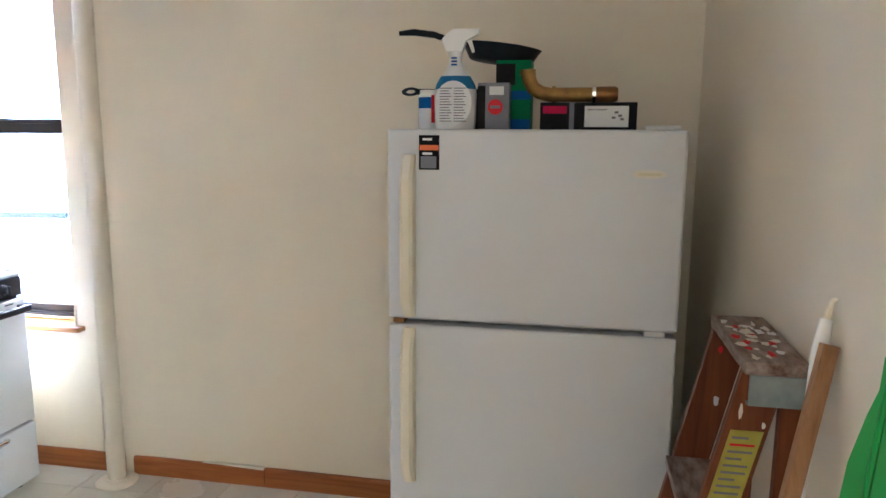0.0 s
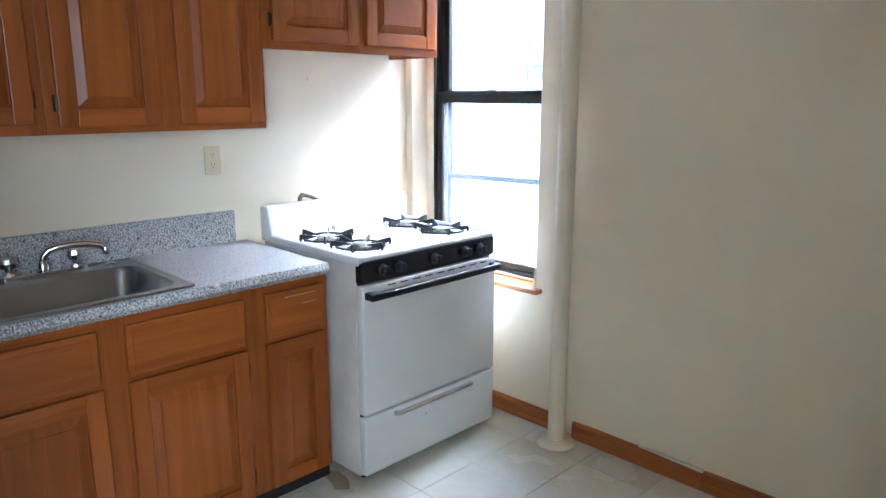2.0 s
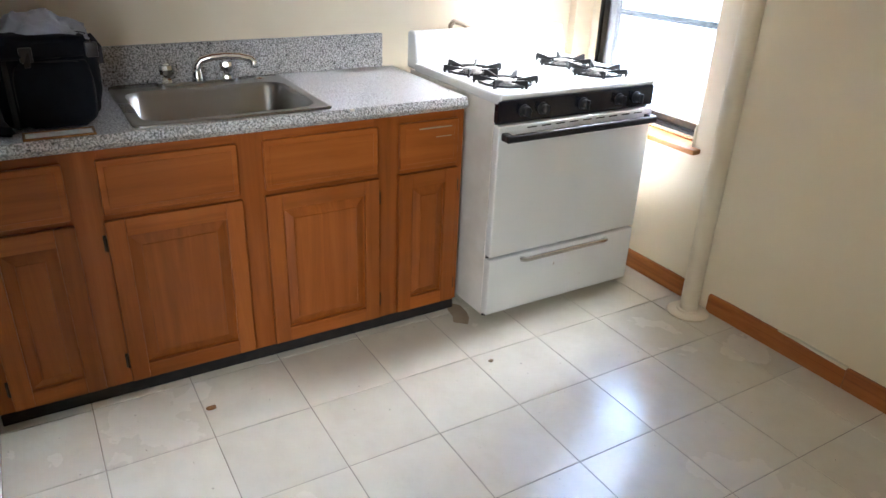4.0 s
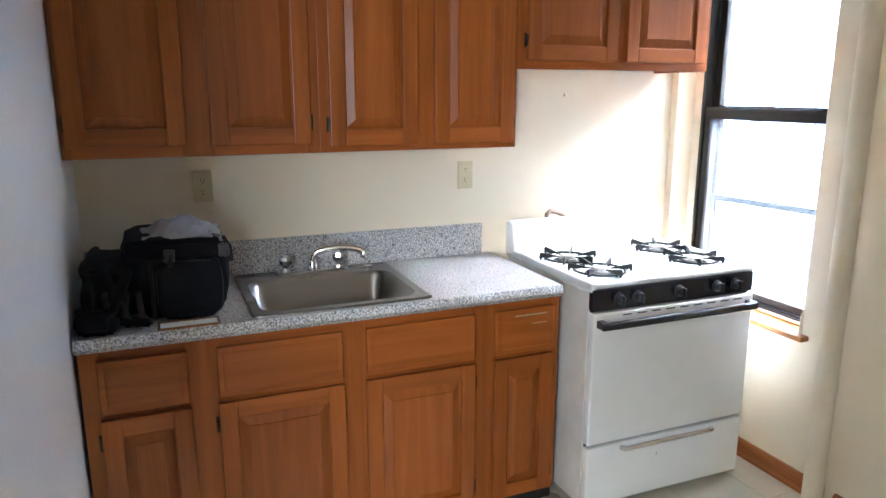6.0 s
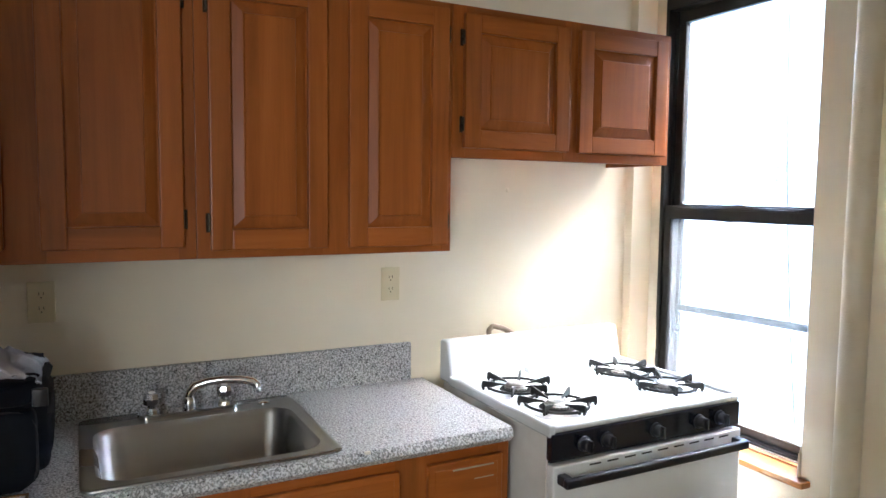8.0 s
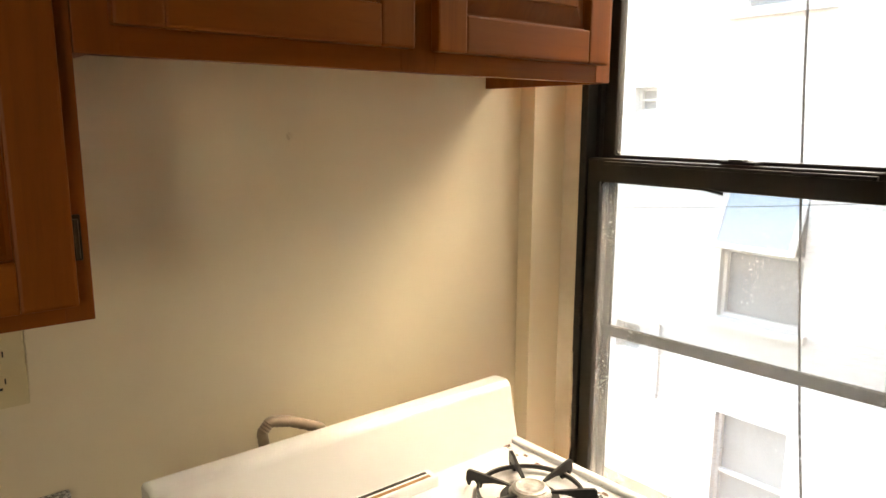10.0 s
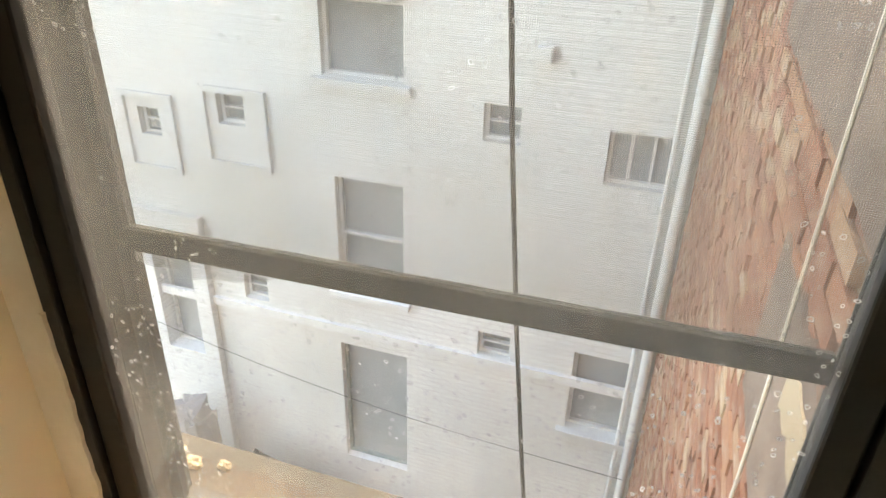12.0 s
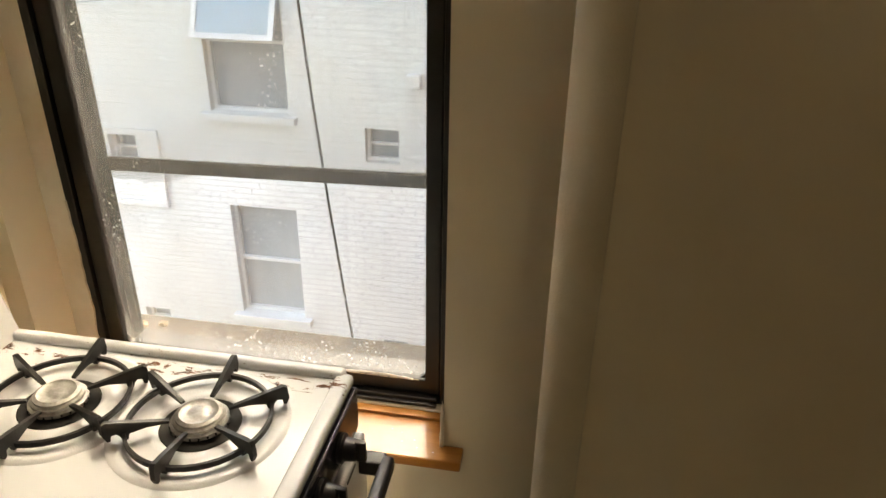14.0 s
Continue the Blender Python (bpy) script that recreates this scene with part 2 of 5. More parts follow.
grey_cloth = surface("grey_cotton", (0.26, 0.26, 0.27), (0.36, 0.36, 0.37), 9.0, 0.9, 0.6, 350.0, 0.0015)
pan_black = surface("pan_black", (0.010, 0.014, 0.018), (0.022, 0.028, 0.034), 9.0, 0.35, 0.1)
white_plastic = surface("white_plastic", (0.74, 0.73, 0.70), (0.80, 0.79, 0.76), 9.0, 0.4, 0.05)
paper_white = surface("paper_label", (0.72, 0.72, 0.70), (0.78, 0.78, 0.76), 9.0, 0.6, 0.0)
label_blue = surface("blue_label", (0.03, 0.14, 0.30), (0.05, 0.20, 0.36), 9.0, 0.4, 0.0)
deep_blue = surface("deep_blue_label", (0.01, 0.07, 0.24), (0.015, 0.10, 0.30), 9.0, 0.4, 0.0)
label_green = surface("green_label", (0.008, 0.12, 0.05), (0.012, 0.17, 0.065), 9.0, 0.4, 0.0)
green_plastic = surface("bright_green_plastic", (0.015, 0.25, 0.04), (0.025, 0.31, 0.055), 6.0, 0.35, 0.05)
label_red = surface("red_label", (0.50, 0.02, 0.03), (0.60, 0.03, 0.04), 9.0, 0.45, 0.0)
label_pink = surface("crimson_label", (0.42, 0.01, 0.06), (0.50, 0.015, 0.08), 9.0, 0.45, 0.0)
orange_label = surface("orange_label", (0.72, 0.14, 0.03), (0.78, 0.17, 0.04), 9.0, 0.45, 0.0)
yellow_label = surface("yellow_label", (0.30, 0.27, 0.03), (0.40, 0.36, 0.045), 30.0, 0.5, 0.0)
box_grey = surface("silver_grey_card", (0.17, 0.17, 0.20), (0.24, 0.24, 0.27), 9.0, 0.4, 0.0)
box_black = surface("black_card", (0.008, 0.008, 0.010), (0.014, 0.014, 0.016), 9.0, 0.35, 0.0)
ink = surface("printed_grey", (0.16, 0.16, 0.17), (0.20, 0.20, 0.21), 9.0, 0.6, 0.0)
hall_floor_mat = wood("hall_floor_wood", (30, 1.2, 30), (0.16, 0.07, 0.025), (0.27, 0.13, 0.05), (0.34, 0.18, 0.07), 0.35, 0.2)
floor_joint = surface("dirty_floor_joint", (0.10, 0.08, 0.055), (0.46, 0.41, 0.33), 2.6, 0.8, 0.3)
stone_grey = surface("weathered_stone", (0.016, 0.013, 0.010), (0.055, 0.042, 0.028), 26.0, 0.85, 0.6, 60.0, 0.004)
trim_white = surface("facade_trim_paint", (0.56, 0.555, 0.54), (0.62, 0.615, 0.60), 4.0, 0.6, 0.2)
# far panes: the haze in front of them is mixed into these pale colours
pane_dark = surface("hazed_far_glass", (0.19, 0.205, 0.215), (0.28, 0.295, 0.30), 1.5, 0.12, 0.0)
pane_hazy = surface("hazed_far_glass_pale", (0.25, 0.265, 0.275), (0.36, 0.375, 0.38), 1.5, 0.12, 0.0)
# pale blue base colour imitates the sky mirrored in the tilted pane
pane_sky = surface("painted_sky_far_glass", (0.22, 0.29, 0.34), (0.32, 0.40, 0.45), 1.5, 0.08, 0.0)
pane_dark.node_tree.nodes["Principled BSDF"].inputs["Specular IOR Level"].default_value = 0.1
pack_cloth.node_tree.nodes["Principled BSDF"].inputs["Specular IOR Level"].default_value = 0.08
for dull in (box_black, pan_black, label_green, deep_blue, label_blue, box_grey, label_red, label_pink, ink):
    dull.node_tree.nodes["Principled BSDF"].inputs["Specular IOR Level"].default_value = 0.03
screen_bronze = surface("dark_screen_frame", (0.018, 0.020, 0.021), (0.032, 0.034, 0.034), 20.0, 0.9, 0.2)
screen_bronze.node_tree.nodes["Principled BSDF"].inputs["Specular IOR Level"].default_value = 0.05
cable_black = surface("black_cable", (0.02, 0.02, 0.02), (0.04, 0.04, 0.04), 9.0, 0.6, 0.0)
cable_white = surface("white_cable", (0.62, 0.58, 0.50), (0.72, 0.69, 0.62), 9.0, 0.6, 0.0)
yard_ground = surface("yard_concrete", (0.16, 0.15, 0.14), (0.27, 0.255, 0.24), 0.8, 0.9, 0.5, 20.0, 0.01)
rust_red = surface("red_yard_plastic", (0.40, 0.04, 0.03), (0.48, 0.06, 0.04), 4.0, 0.5, 0.0)
junk_tan = surface("junk_cardboard", (0.28, 0.21, 0.14), (0.42, 0.34, 0.24), 5.0, 0.9, 0.3)
mortar_mat = surface("brick_mortar", (0.30, 0.25, 0.20), (0.45, 0.38, 0.31), 5.0, 0.95, 0.5, 50.0, 0.004)
plaster_mat = surface("stained_plaster", (0.10, 0.068, 0.055), (0.24, 0.175, 0.14), 4.5, 0.95, 0.5, 30.0, 0.006)


def granite():
    m, ns, ls, bs = nodes_of("speckled_grey_laminate")
    a, b, c = noise_node(ns, ls, 175, 2), noise_node(ns, ls, 110, 3), noise_node(ns, ls, 270, 2)
    col = ramp(ns, ls, a.outputs["Fac"], ((0.40, (0.20, 0.195, 0.19)), (0.50, (0.38, 0.375, 0.365)), (0.60, (0.64, 0.635, 0.625)))).outputs[0]
    dark = ramp(ns, ls, b.outputs["Fac"], ((0.34, (1, 1, 1)), (0.40, (0, 0, 0)))).outputs[0]
    col = mix_rgb(ns, ls, dark, col, (0.055, 0.05, 0.05))
    tan = ramp(ns, ls, c.outputs["Fac"], ((0.66, (0, 0, 0)), (0.70, (1, 1, 1)))).outputs[0]
    col = mix_rgb(ns, ls, tan, col, (0.36, 0.27, 0.19))
    ls.new(col, bs.inputs["Base Color"])
    bs.inputs["Roughness"].default_value = 0.3
    add_bump(ns, ls, bs, c.outputs["Fac"], 0.08, 0.0004)
    return m


def tile_mat():
    m, ns, ls, bs = nodes_of("worn_vinyl_tile")
    big, vein, speck, scuff, wav = noise_node(ns, ls, 1.7, 6), noise_node(ns, ls, 7, 8, (1, 1, 1), 0.6, 0.7), noise_node(ns, ls, 60, 3), noise_node(ns, ls, 4, 6, (1, 1.6, 1), 0.3, 0.7), noise_node(ns, ls, 9, 3)
    place = ns.new("ShaderNodeNewGeometry")
    for mp in [n for n in ns if n.type == "MAPPING"]:
        ls.new(place.outputs["Position"], mp.inputs[0])
    col = ramp(ns, ls, vein.outputs["Fac"], ((0.28, (0.68, 0.64, 0.54)), (0.50, (0.715, 0.68, 0.58)), (0.74, (0.74, 0.705, 0.605)))).outputs[0]
    col = mix_rgb(ns, ls, ramp(ns, ls, big.outputs["Fac"], ((0.22, (0.25,) * 3), (0.52, (0.0,) * 3))).outputs[0], col, (0.48, 0.42, 0.33))
    col = mix_rgb(ns, ls, ramp(ns, ls, speck.outputs["Fac"], ((0.24, (0.8,) * 3), (0.29, (0.0,) * 3))).outputs[0], col, (0.16, 0.12, 0.08))
    col = mix_rgb(ns, ls, ramp(ns, ls, scuff.outputs["Fac"], ((0.50, (0.0,) * 3), (0.85, (0.20,) * 3))).outputs[0], col, (0.40, 0.33, 0.24))
    info, hsv, mr = ns.new("ShaderNodeObjectInfo"), ns.new("ShaderNodeHueSaturation"), ns.new("ShaderNodeMapRange")
    mr.inputs["To Min"].default_value, mr.inputs["To Max"].default_value = 0.93, 1.05
    ls.new(info.outputs["Random"], mr.inputs[0])
    ls.new(mr.outputs[0], hsv.inputs["Value"])
    ls.new(col, hsv.inputs["Color"])
    ls.new(hsv.outputs[0], bs.inputs["Base Color"])
    ls.new(ramp(ns, ls, big.outputs["Fac"], ((0.3, (0.32,) * 3), (0.7, (0.17,) * 3))).outputs[0], bs.inputs["Roughness"])
    add_bump(ns, ls, bs, wav.outputs["Fac"], 0.3, 0.003)
    return m


def rusty_enamel():
    """White enamel with chipped, rusted patches towards the lip beside the window."""
    m, ns, ls, bs = nodes_of("chipped_cooktop_enamel")
    co, sep = ns.new("ShaderNodeTexCoord"), ns.new("ShaderNodeSeparateXYZ")
    ls.new(co.outputs["Object"], sep.inputs[0])
    mr = ns.new("ShaderNodeMapRange")
    mr.inputs["From Min"].default_value, mr.inputs["From Max"].default_value = 0.004, 0.045
    mr.inputs["To Min"].default_value, mr.inputs["To Max"].default_value = 0.17, 0.0
    off, dist = ns.new("ShaderNodeMath"), ns.new("ShaderNodeMath")
    off.inputs[1].default_value, dist.operation = 0.198, "ABSOLUTE"
    ls.new(sep.outputs["Y"], off.inputs[0])
    ls.new(off.outputs[0], dist.inputs[0])
    ls.new(dist.outputs[0], mr.inputs[0])
    patch = noise_node(ns, ls, 60, 6, (0.45, 1.3, 1), 0.4, 0.72)
    add = ns.new("ShaderNodeMath")
    ls.new(patch.outputs["Fac"], add.inputs[0])
    ls.new(mr.outputs[0], add.inputs[1])
    mask = ramp(ns, ls, add.outputs[0], ((0.705, (0, 0, 0)), (0.715, (1, 1, 1)))).outputs[0]
    tone = noise_node(ns, ls, 90, 4)
    rust = ramp(ns, ls, tone.outputs["Fac"], ((0.35, (0.03, 0.015, 0.01)), (0.6, (0.16, 0.06, 0.025)), (0.75, (0.42, 0.38, 0.33)))).outputs[0]
    ls.new(mix_rgb(ns, ls, mask, (0.72, 0.745, 0.76), rust), bs.inputs["Base Color"])
    ls.new(mix_rgb(ns, ls, mask, (0.17, 0.17, 0.17), (0.85, 0.85, 0.85)), bs.inputs["Roughness"])
    add_bump(ns, ls, bs, mask, 0.4, -0.0008)
    return m


def white_brick():
    """Brick painted white, seen from across a yard."""
    m, ns, ls, bs = nodes_of("white_painted_brick")
    co, mp, br = ns.new("ShaderNodeTexCoord"), ns.new("ShaderNodeMapping"), ns.new("ShaderNodeTexBrick")
    mp.inputs["Rotation"].default_value = (radians(90), 0, 0)
    ls.new(co.outputs["Object"], mp.inputs[0])
    ls.new(mp.outputs[0], br.inputs["Vector"])
    br.inputs["Scale"].default_value = 1.0
    br.inputs["Brick Width"].default_value, br.inputs["Row Height"].default_value, br.inputs["Mortar Size"].default_value = 0.21, 0.072, 0.009
    br.inputs["Color1"].default_value, br.inputs["Color2"].default_value, br.inputs["Mortar"].default_value = (0.63, 0.625, 0.61, 1), (0.68, 0.675, 0.66, 1), (0.54, 0.535, 0.52, 1)
    stain = noise_node(ns, ls, 0.7, 6, (1, 1, 0.5))
    col = mix_rgb(ns, ls, ramp(ns, ls, stain.outputs["Fac"], ((0.42, (0.0,) * 3), (0.66, (0.7,) * 3))).outputs[0], br.outputs["Color"], (0.48, 0.465, 0.43))
    ls.new(col, bs.inputs["Base Color"])
    bs.inputs["Roughness"].default_value = 0.8
    inv = ns.new("ShaderNodeInvert")
    ls.new(br.outputs["Fac"], inv.inputs["Color"])
    add_bump(ns, ls, bs, inv.outputs[0], 0.35, 0.008)
    return m


def brick_red():
    m, ns, ls, bs = nodes_of("weathered_red_brick")
    info, geo = ns.new("ShaderNodeObjectInfo"), ns.new("ShaderNodeNewGeometry")
    addm = ns.new("ShaderNodeMath")
    ls.new(info.outputs["Random"], addm.inputs[0])
    ls.new(geo.outputs["Random Per Island"], addm.inputs[1])
    fr = ns.new("ShaderNodeMath")
    fr.operation = "FRACT"
    ls.new(addm.outputs[0], fr.inputs[0])
    col = ramp(ns, ls, fr.outputs[0], ((0.0, (0.20, 0.075, 0.04)), (0.45, (0.28, 0.11, 0.06)), (0.8, (0.31, 0.15, 0.085)), (1.0, (0.36, 0.25, 0.165)))).outputs[0]
    wear = noise_node(ns, ls, 7, 6)
    col = mix_rgb(ns, ls, ramp(ns, ls, wear.outputs["Fac"], ((0.55, (0.0,) * 3), (0.75, (0.7,) * 3))).outputs[0], col, (0.50, 0.42, 0.34))
    ls.new(col, bs.inputs["Base Color"])
    bs.inputs["Roughness"].default_value = 0.9
    add_bump(ns, ls, bs, noise_node(ns, ls, 60, 4).outputs["Fac"], 0.6, 0.004)
    return m


def dirty_glass(name, film, spots, crust, clarity):
    """Clear glass under a film of dust, with dried drops and runs."""
    m, ns, ls, bs = nodes_of(name)
    out = ns["Material Output"]
    clear, gloss, dust, trans = (ns.new("ShaderNodeBsdf" + k) for k in ("Transparent", "Glossy", "Diffuse", "Translucent"))
    clear.inputs[0].default_value = (clarity * 0.985, clarity, clarity, 1)
    gloss.inputs["Roughness"].default_value = 0.03
    dust.inputs[0].default_value = trans.inputs[0].default_value = (0.79, 0.81, 0.82, 1)
    lw = ns.new("ShaderNodeLayerWeight")
    fres = ns.new("ShaderNodeMath")
    fres.operation = "POWER"
    fres.inputs[1].default_value = 4.0
    ls.new(lw.outputs["Facing"], fres.inputs[0])
    pane = ns.new("ShaderNodeMixShader")
    ls.new(fres.outputs[0], pane.inputs[0])
    ls.new(clear.outputs[0], pane.inputs[1])
    ls.new(gloss.outputs[0], pane.inputs[2])
    grime = ns.new("ShaderNodeMixShader")
    grime.inputs[0].default_value = 0.8
    ls.new(dust.outputs[0], grime.inputs[1])
    ls.new(trans.outputs[0], grime.inputs[2])
    cloud = noise_node(ns, ls, 3.2, 6, (1, 1, 0.6), 0.4)
    runs = noise_node(ns, ls, 1.0, 5, (42, 42, 2.2), 0.3)
    amount = ramp(ns, ls, cloud.outputs["Fac"], ((0.28, (film * 0.55,) * 3), (0.75, (film * 1.45,) * 3))).outputs[0]
    streak = ramp(ns, ls, runs.outputs["Fac"], ((0.56, (0, 0, 0)), (0.76, (film * 1.1,) * 3))).outputs[0]
    co, vor = ns.new("ShaderNodeTexCoord"), ns.new("ShaderNodeTexVoronoi")
    vor.inputs["Scale"].default_value = 80
    wob, mixv = noise_node(ns, ls, 60, 2), ns.new("ShaderNodeMix")
    mixv.data_type = "VECTOR"
    mixv.inputs[0].default_value = 0.012
    ls.new(co.outputs["Object"], mixv.inputs[4])
    ls.new(wob.outputs["Color"], mixv.inputs[5])
    ls.new(mixv.outputs[1], vor.inputs["Vector"])
    drop = ramp(ns, ls, vor.outputs["Distance"], ((0.0, (spots * 0.25,) * 3), (0.10, (spots * 0.4,) * 3), (0.14, (spots,) * 3), (0.20, (0, 0, 0)))).outputs[0]
    pick = noise_node(ns, ls, 5, 2)
    drop = mix_rgb(ns, ls, 1.0, drop, ramp(ns, ls, pick.outputs["Fac"], ((0.42, (0, 0, 0)), (0.58, (1, 1, 1)))).outputs[0], "MULTIPLY")
    # crust of dirt along the lower edge, running up in tongues
    sep, low_z, tongue = ns.new("ShaderNodeSeparateXYZ"), ns.new("ShaderNodeMapRange"), ns.new("ShaderNodeMath")
    ls.new(co.outputs["Object"], sep.inputs[0])
    ls.new(sep.outputs["Z"], low_z.inputs[0])
    low_z.inputs["From Min"].default_value, low_z.inputs["From Max"].default_value = 0.714, 0.714 + crust
    low_z.inputs["To Min"].default_value, low_z.inputs["To Max"].default_value = 0.30, -0.22
    ls.new(low_z.outputs[0], tongue.inputs[0])
    ls.new(noise_node(ns, ls, 1.0, 6, (16, 16, 5), 0.6, 0.65).outputs["Fac"], tongue.inputs[1])
    dirt = ramp(ns, ls, tongue.outputs[0], ((0.50, (0, 0, 0)), (0.86, (0.10,) * 3)))
    amount = mix_rgb(ns, ls, 1.0, amount, dirt.outputs[0], "ADD")
    amount = mix_rgb(ns, ls, 1.0, mix_rgb(ns, ls, 1.0, amount, streak, "ADD"), drop, "ADD")
    full = ns.new("ShaderNodeMixShader")
    ls.new(amount, full.inputs[0])
    ls.new(pane.outputs[0], full.inputs[1])
    ls.new(grime.outputs[0], full.inputs[2])
    ls.new(full.outputs[0], out.inputs[0])
    return m


def mesh_screen():
    """Woven insect screen: fine dark wires with gaps."""
    m, ns, ls, bs = nodes_of("insect_screen_wire")
    co, sep = ns.new("ShaderNodeTexCoord"), ns.new("ShaderNodeSeparateXYZ")
    ls.new(co.outputs["Object"], sep.inputs[0])
    worst = ns.new("ShaderNodeMath")
    worst.operation = "MAXIMUM"
    for k, axis in enumerate("XZ"):
        mul, fr, gt = (ns.new("ShaderNodeMath") for _ in range(3))
        mul.operation, fr.operation, gt.operation = "MULTIPLY", "FRACT", "LESS_THAN"
        mul.inputs[1].default_value, gt.inputs[1].default_value = 560.0, 0.14
        ls.new(sep.outputs[axis], mul.inputs[0])
        ls.new(mul.outputs[0], fr.inputs[0])
        ls.new(fr.outputs[0], gt.inputs[0])
        ls.new(gt.outputs[0], worst.inputs[k])
    bs.inputs["Base Color"].default_value, bs.inputs["Roughness"].default_value = (0.30, 0.30, 0.30, 1), 0.5
    ls.new(worst.outputs[0], bs.inputs["Alpha"])
    return m


granite_mat, tile_surface, cooktop_mat = granite(), tile_mat(), rusty_enamel()
facade_mat, brick_mat = white_brick(), brick_red()
glass_low, glass_up = dirty_glass("dusty_lower_glass", 0.050, 0.55, 0.16, 0.885), dirty_glass("dusty_upper_glass", 0.03, 0.25, 0.01, 0.95)
screen_mat = mesh_screen()

# ---- the room ----
RX, SY, H = 3.39, -2.615, 2.75          # east wall, south wall, ceiling
OX0, OX1, OZ0, OZ1 = 0.045, 0.872, 0.635, 2.432   # window opening

setting("wall_west", cube(-0.15, 0, SY - 0.12, 0.30, -0.02, H), wall_paint, "cream painted plaster wall behind the kitchen units")
setting("wall_north", wall_grid(0, RX, -0.02, H, [(OX0, OX1, OZ0, OZ1)], 0, 0.30), wall_paint, "cream painted plaster wall with a tall window opening")
setting("wall_east", cube(RX, RX + 0.15, SY - 0.12, 0.30, -0.02, H), wall_paint, "cream painted plaster wall behind the stepladder")
# the doorway is assumed; it lets the added side light in
setting("wall_south", wall_grid(0, RX, -0.02, H, [(1.98, 3.34, -0.01, 2.45)], SY - 0.12, SY), gloss_white, "glossy white painted wall with an assumed wide open doorway")
# assumed room, never in view, added to close the place round the fill lamp
setting("wall_hall_south", cube(0, 5.5, -5.3, -5.15, -0.02, H), wall_paint, "plain cream wall of the assumed unseen room")
setting("wall_hall_west", cube(-0.15, 0, -5.3, SY - 0.12, -0.02, H), wall_paint, "plain cream wall of the assumed unseen room")
setting("wall_hall_north", cube(RX + 0.15, 5.5, SY - 0.12, SY, -0.02, H), wall_paint, "plain cream wall of the assumed unseen room")
setting("wall_hall_east", wall_grid(-5.15, SY - 0.12, -0.02, H, [(-5.07, -3.33, 0.8, 2.3)], 5.35, 5.5, "x"), wall_paint, "plain cream wall of the assumed unseen room with an added opening")
# unseen closed slats added behind the fill lamp to block the sky
setting("added_blind", merge(*[cube(5.40, 5.404, -5.07, -3.33, 0.80 + 0.05 * i, 0.852 + 0.05 * i) for i in range(30)]), white_blind, "unseen white slatted blind added to shut sky light out of the assumed room")
setting("ceiling_hall", cube(RX + 0.15, 5.5, -5.3, SY, H, H + 0.15), ceiling_paint, "off-white painted ceiling")
setting("ceiling", cube(-0.15, RX + 0.15, -5.3, 0.30, H, H + 0.15), ceiling_paint, "off-white painted ceiling")
setting("floor_hall", cube(0, 5.35, -5.15, SY, -0.06, 0.0), hall_floor_mat, "brown wooden floor of the assumed unseen room")
floor = setting("floor", cube(-0.0, RX, SY, 0.0, -0.06, -0.0025), floor_joint, "worn off-white vinyl tile floor with dirty joints")


def board_run(x0, x1, wobble):
    """A baseboard with a worn, uneven upper edge."""
    n = max(2, int((x1 - x0) / 0.03))
    loops = []
    for i in range(n + 1):
        x = x0 + (x1 - x0) * i / n
        top = 0.083 + wobble * noise.noise(Vector((x * 5, 1.7, 0)))
        loops.append([(x, 0, 0.0), (x, -0.016, 0.0), (x, -0.017, top - 0.012), (x, -0.011, top), (x, 0, top)])
    return rings(loops)


baseboard = setting("baseboard", board_run(0.0, 1.06, 0.003), base_wood, "orange-brown varnished wooden baseboard with a paint-smeared edge")
part("board", board_run(1.11, 1.722, 0.006), base_wood, baseboard)
part("board", board_run(1.726, RX, 0.003), base_wood, baseboard)
smear = slab([(1.44, 0.085), (1.52, 0.084), (1.60, 0.081), (1.67, 0.079), (1.722, 0.0775), (1.722, 0.088), (1.66, 0.090), (1.60, 0.0885), (1.52, 0.091)], -0.0185, -0.002)
part("paint_smear", smear, white_strip, baseboard, "white paint and filler smear along the board")

# steam pipe in front of the north wall
PX, PY = 1.082, -0.095
riser = thing("steam_pipe", (PX, PY, 0), "thick cream-painted steam riser pipe beside the window", "pipe")
bumps = [(PX, PY, i * 0.05) for i in range(int(H / 0.05) + 1)]
part("pipe", tube(bumps, [0.0375 + 0.0004 * noise.noise(Vector((0, 0, p[2] * 9))) for p in bumps], 24), pipe_paint, riser, "", True)
part("floor_flange", lathe([(0.086, 0.0), (0.086, 0.006), (0.078, 0.012), (0.05, 0.016), (0.046, 0.022), (0.038, 0.024)], (PX, PY, 0.0), 32), pipe_paint, riser, "dirty cream floor flange", True)

# ---- window ----
win = setting("window_1", merge(cube(OX0 + 0.050, 0.114, 0.105, 0.235, 0.655, OZ1 - 0.03, 0.002), cube(0.846, OX1, 0.105, 0.235, 0.655, OZ1 - 0.03, 0.002),
                                cube(0.114, 0.846, 0.105, 0.235, 2.335, OZ1 - 0.03, 0.002), cube(0.114, 0.846, 0.105, 0.235, 0.655, 0.672, 0.002),
                                cube(0.114, 0.124, 0.14, 0.15, 0.672, 2.335), cube(0.836, 0.846, 0.14, 0.15, 0.672, 2.335)), window_black,
              "black aluminium double-hung window with dusty panes and insect screen")
part("frame_filler", merge(cube(OX0, OX0 + 0.050, 0.1055, 0.23, 0.655, OZ1), cube(OX0 + 0.050, OX1, 0.125, 0.23, OZ1 - 0.03, OZ1)), white_strip, win, "cracked white filler round the frame")


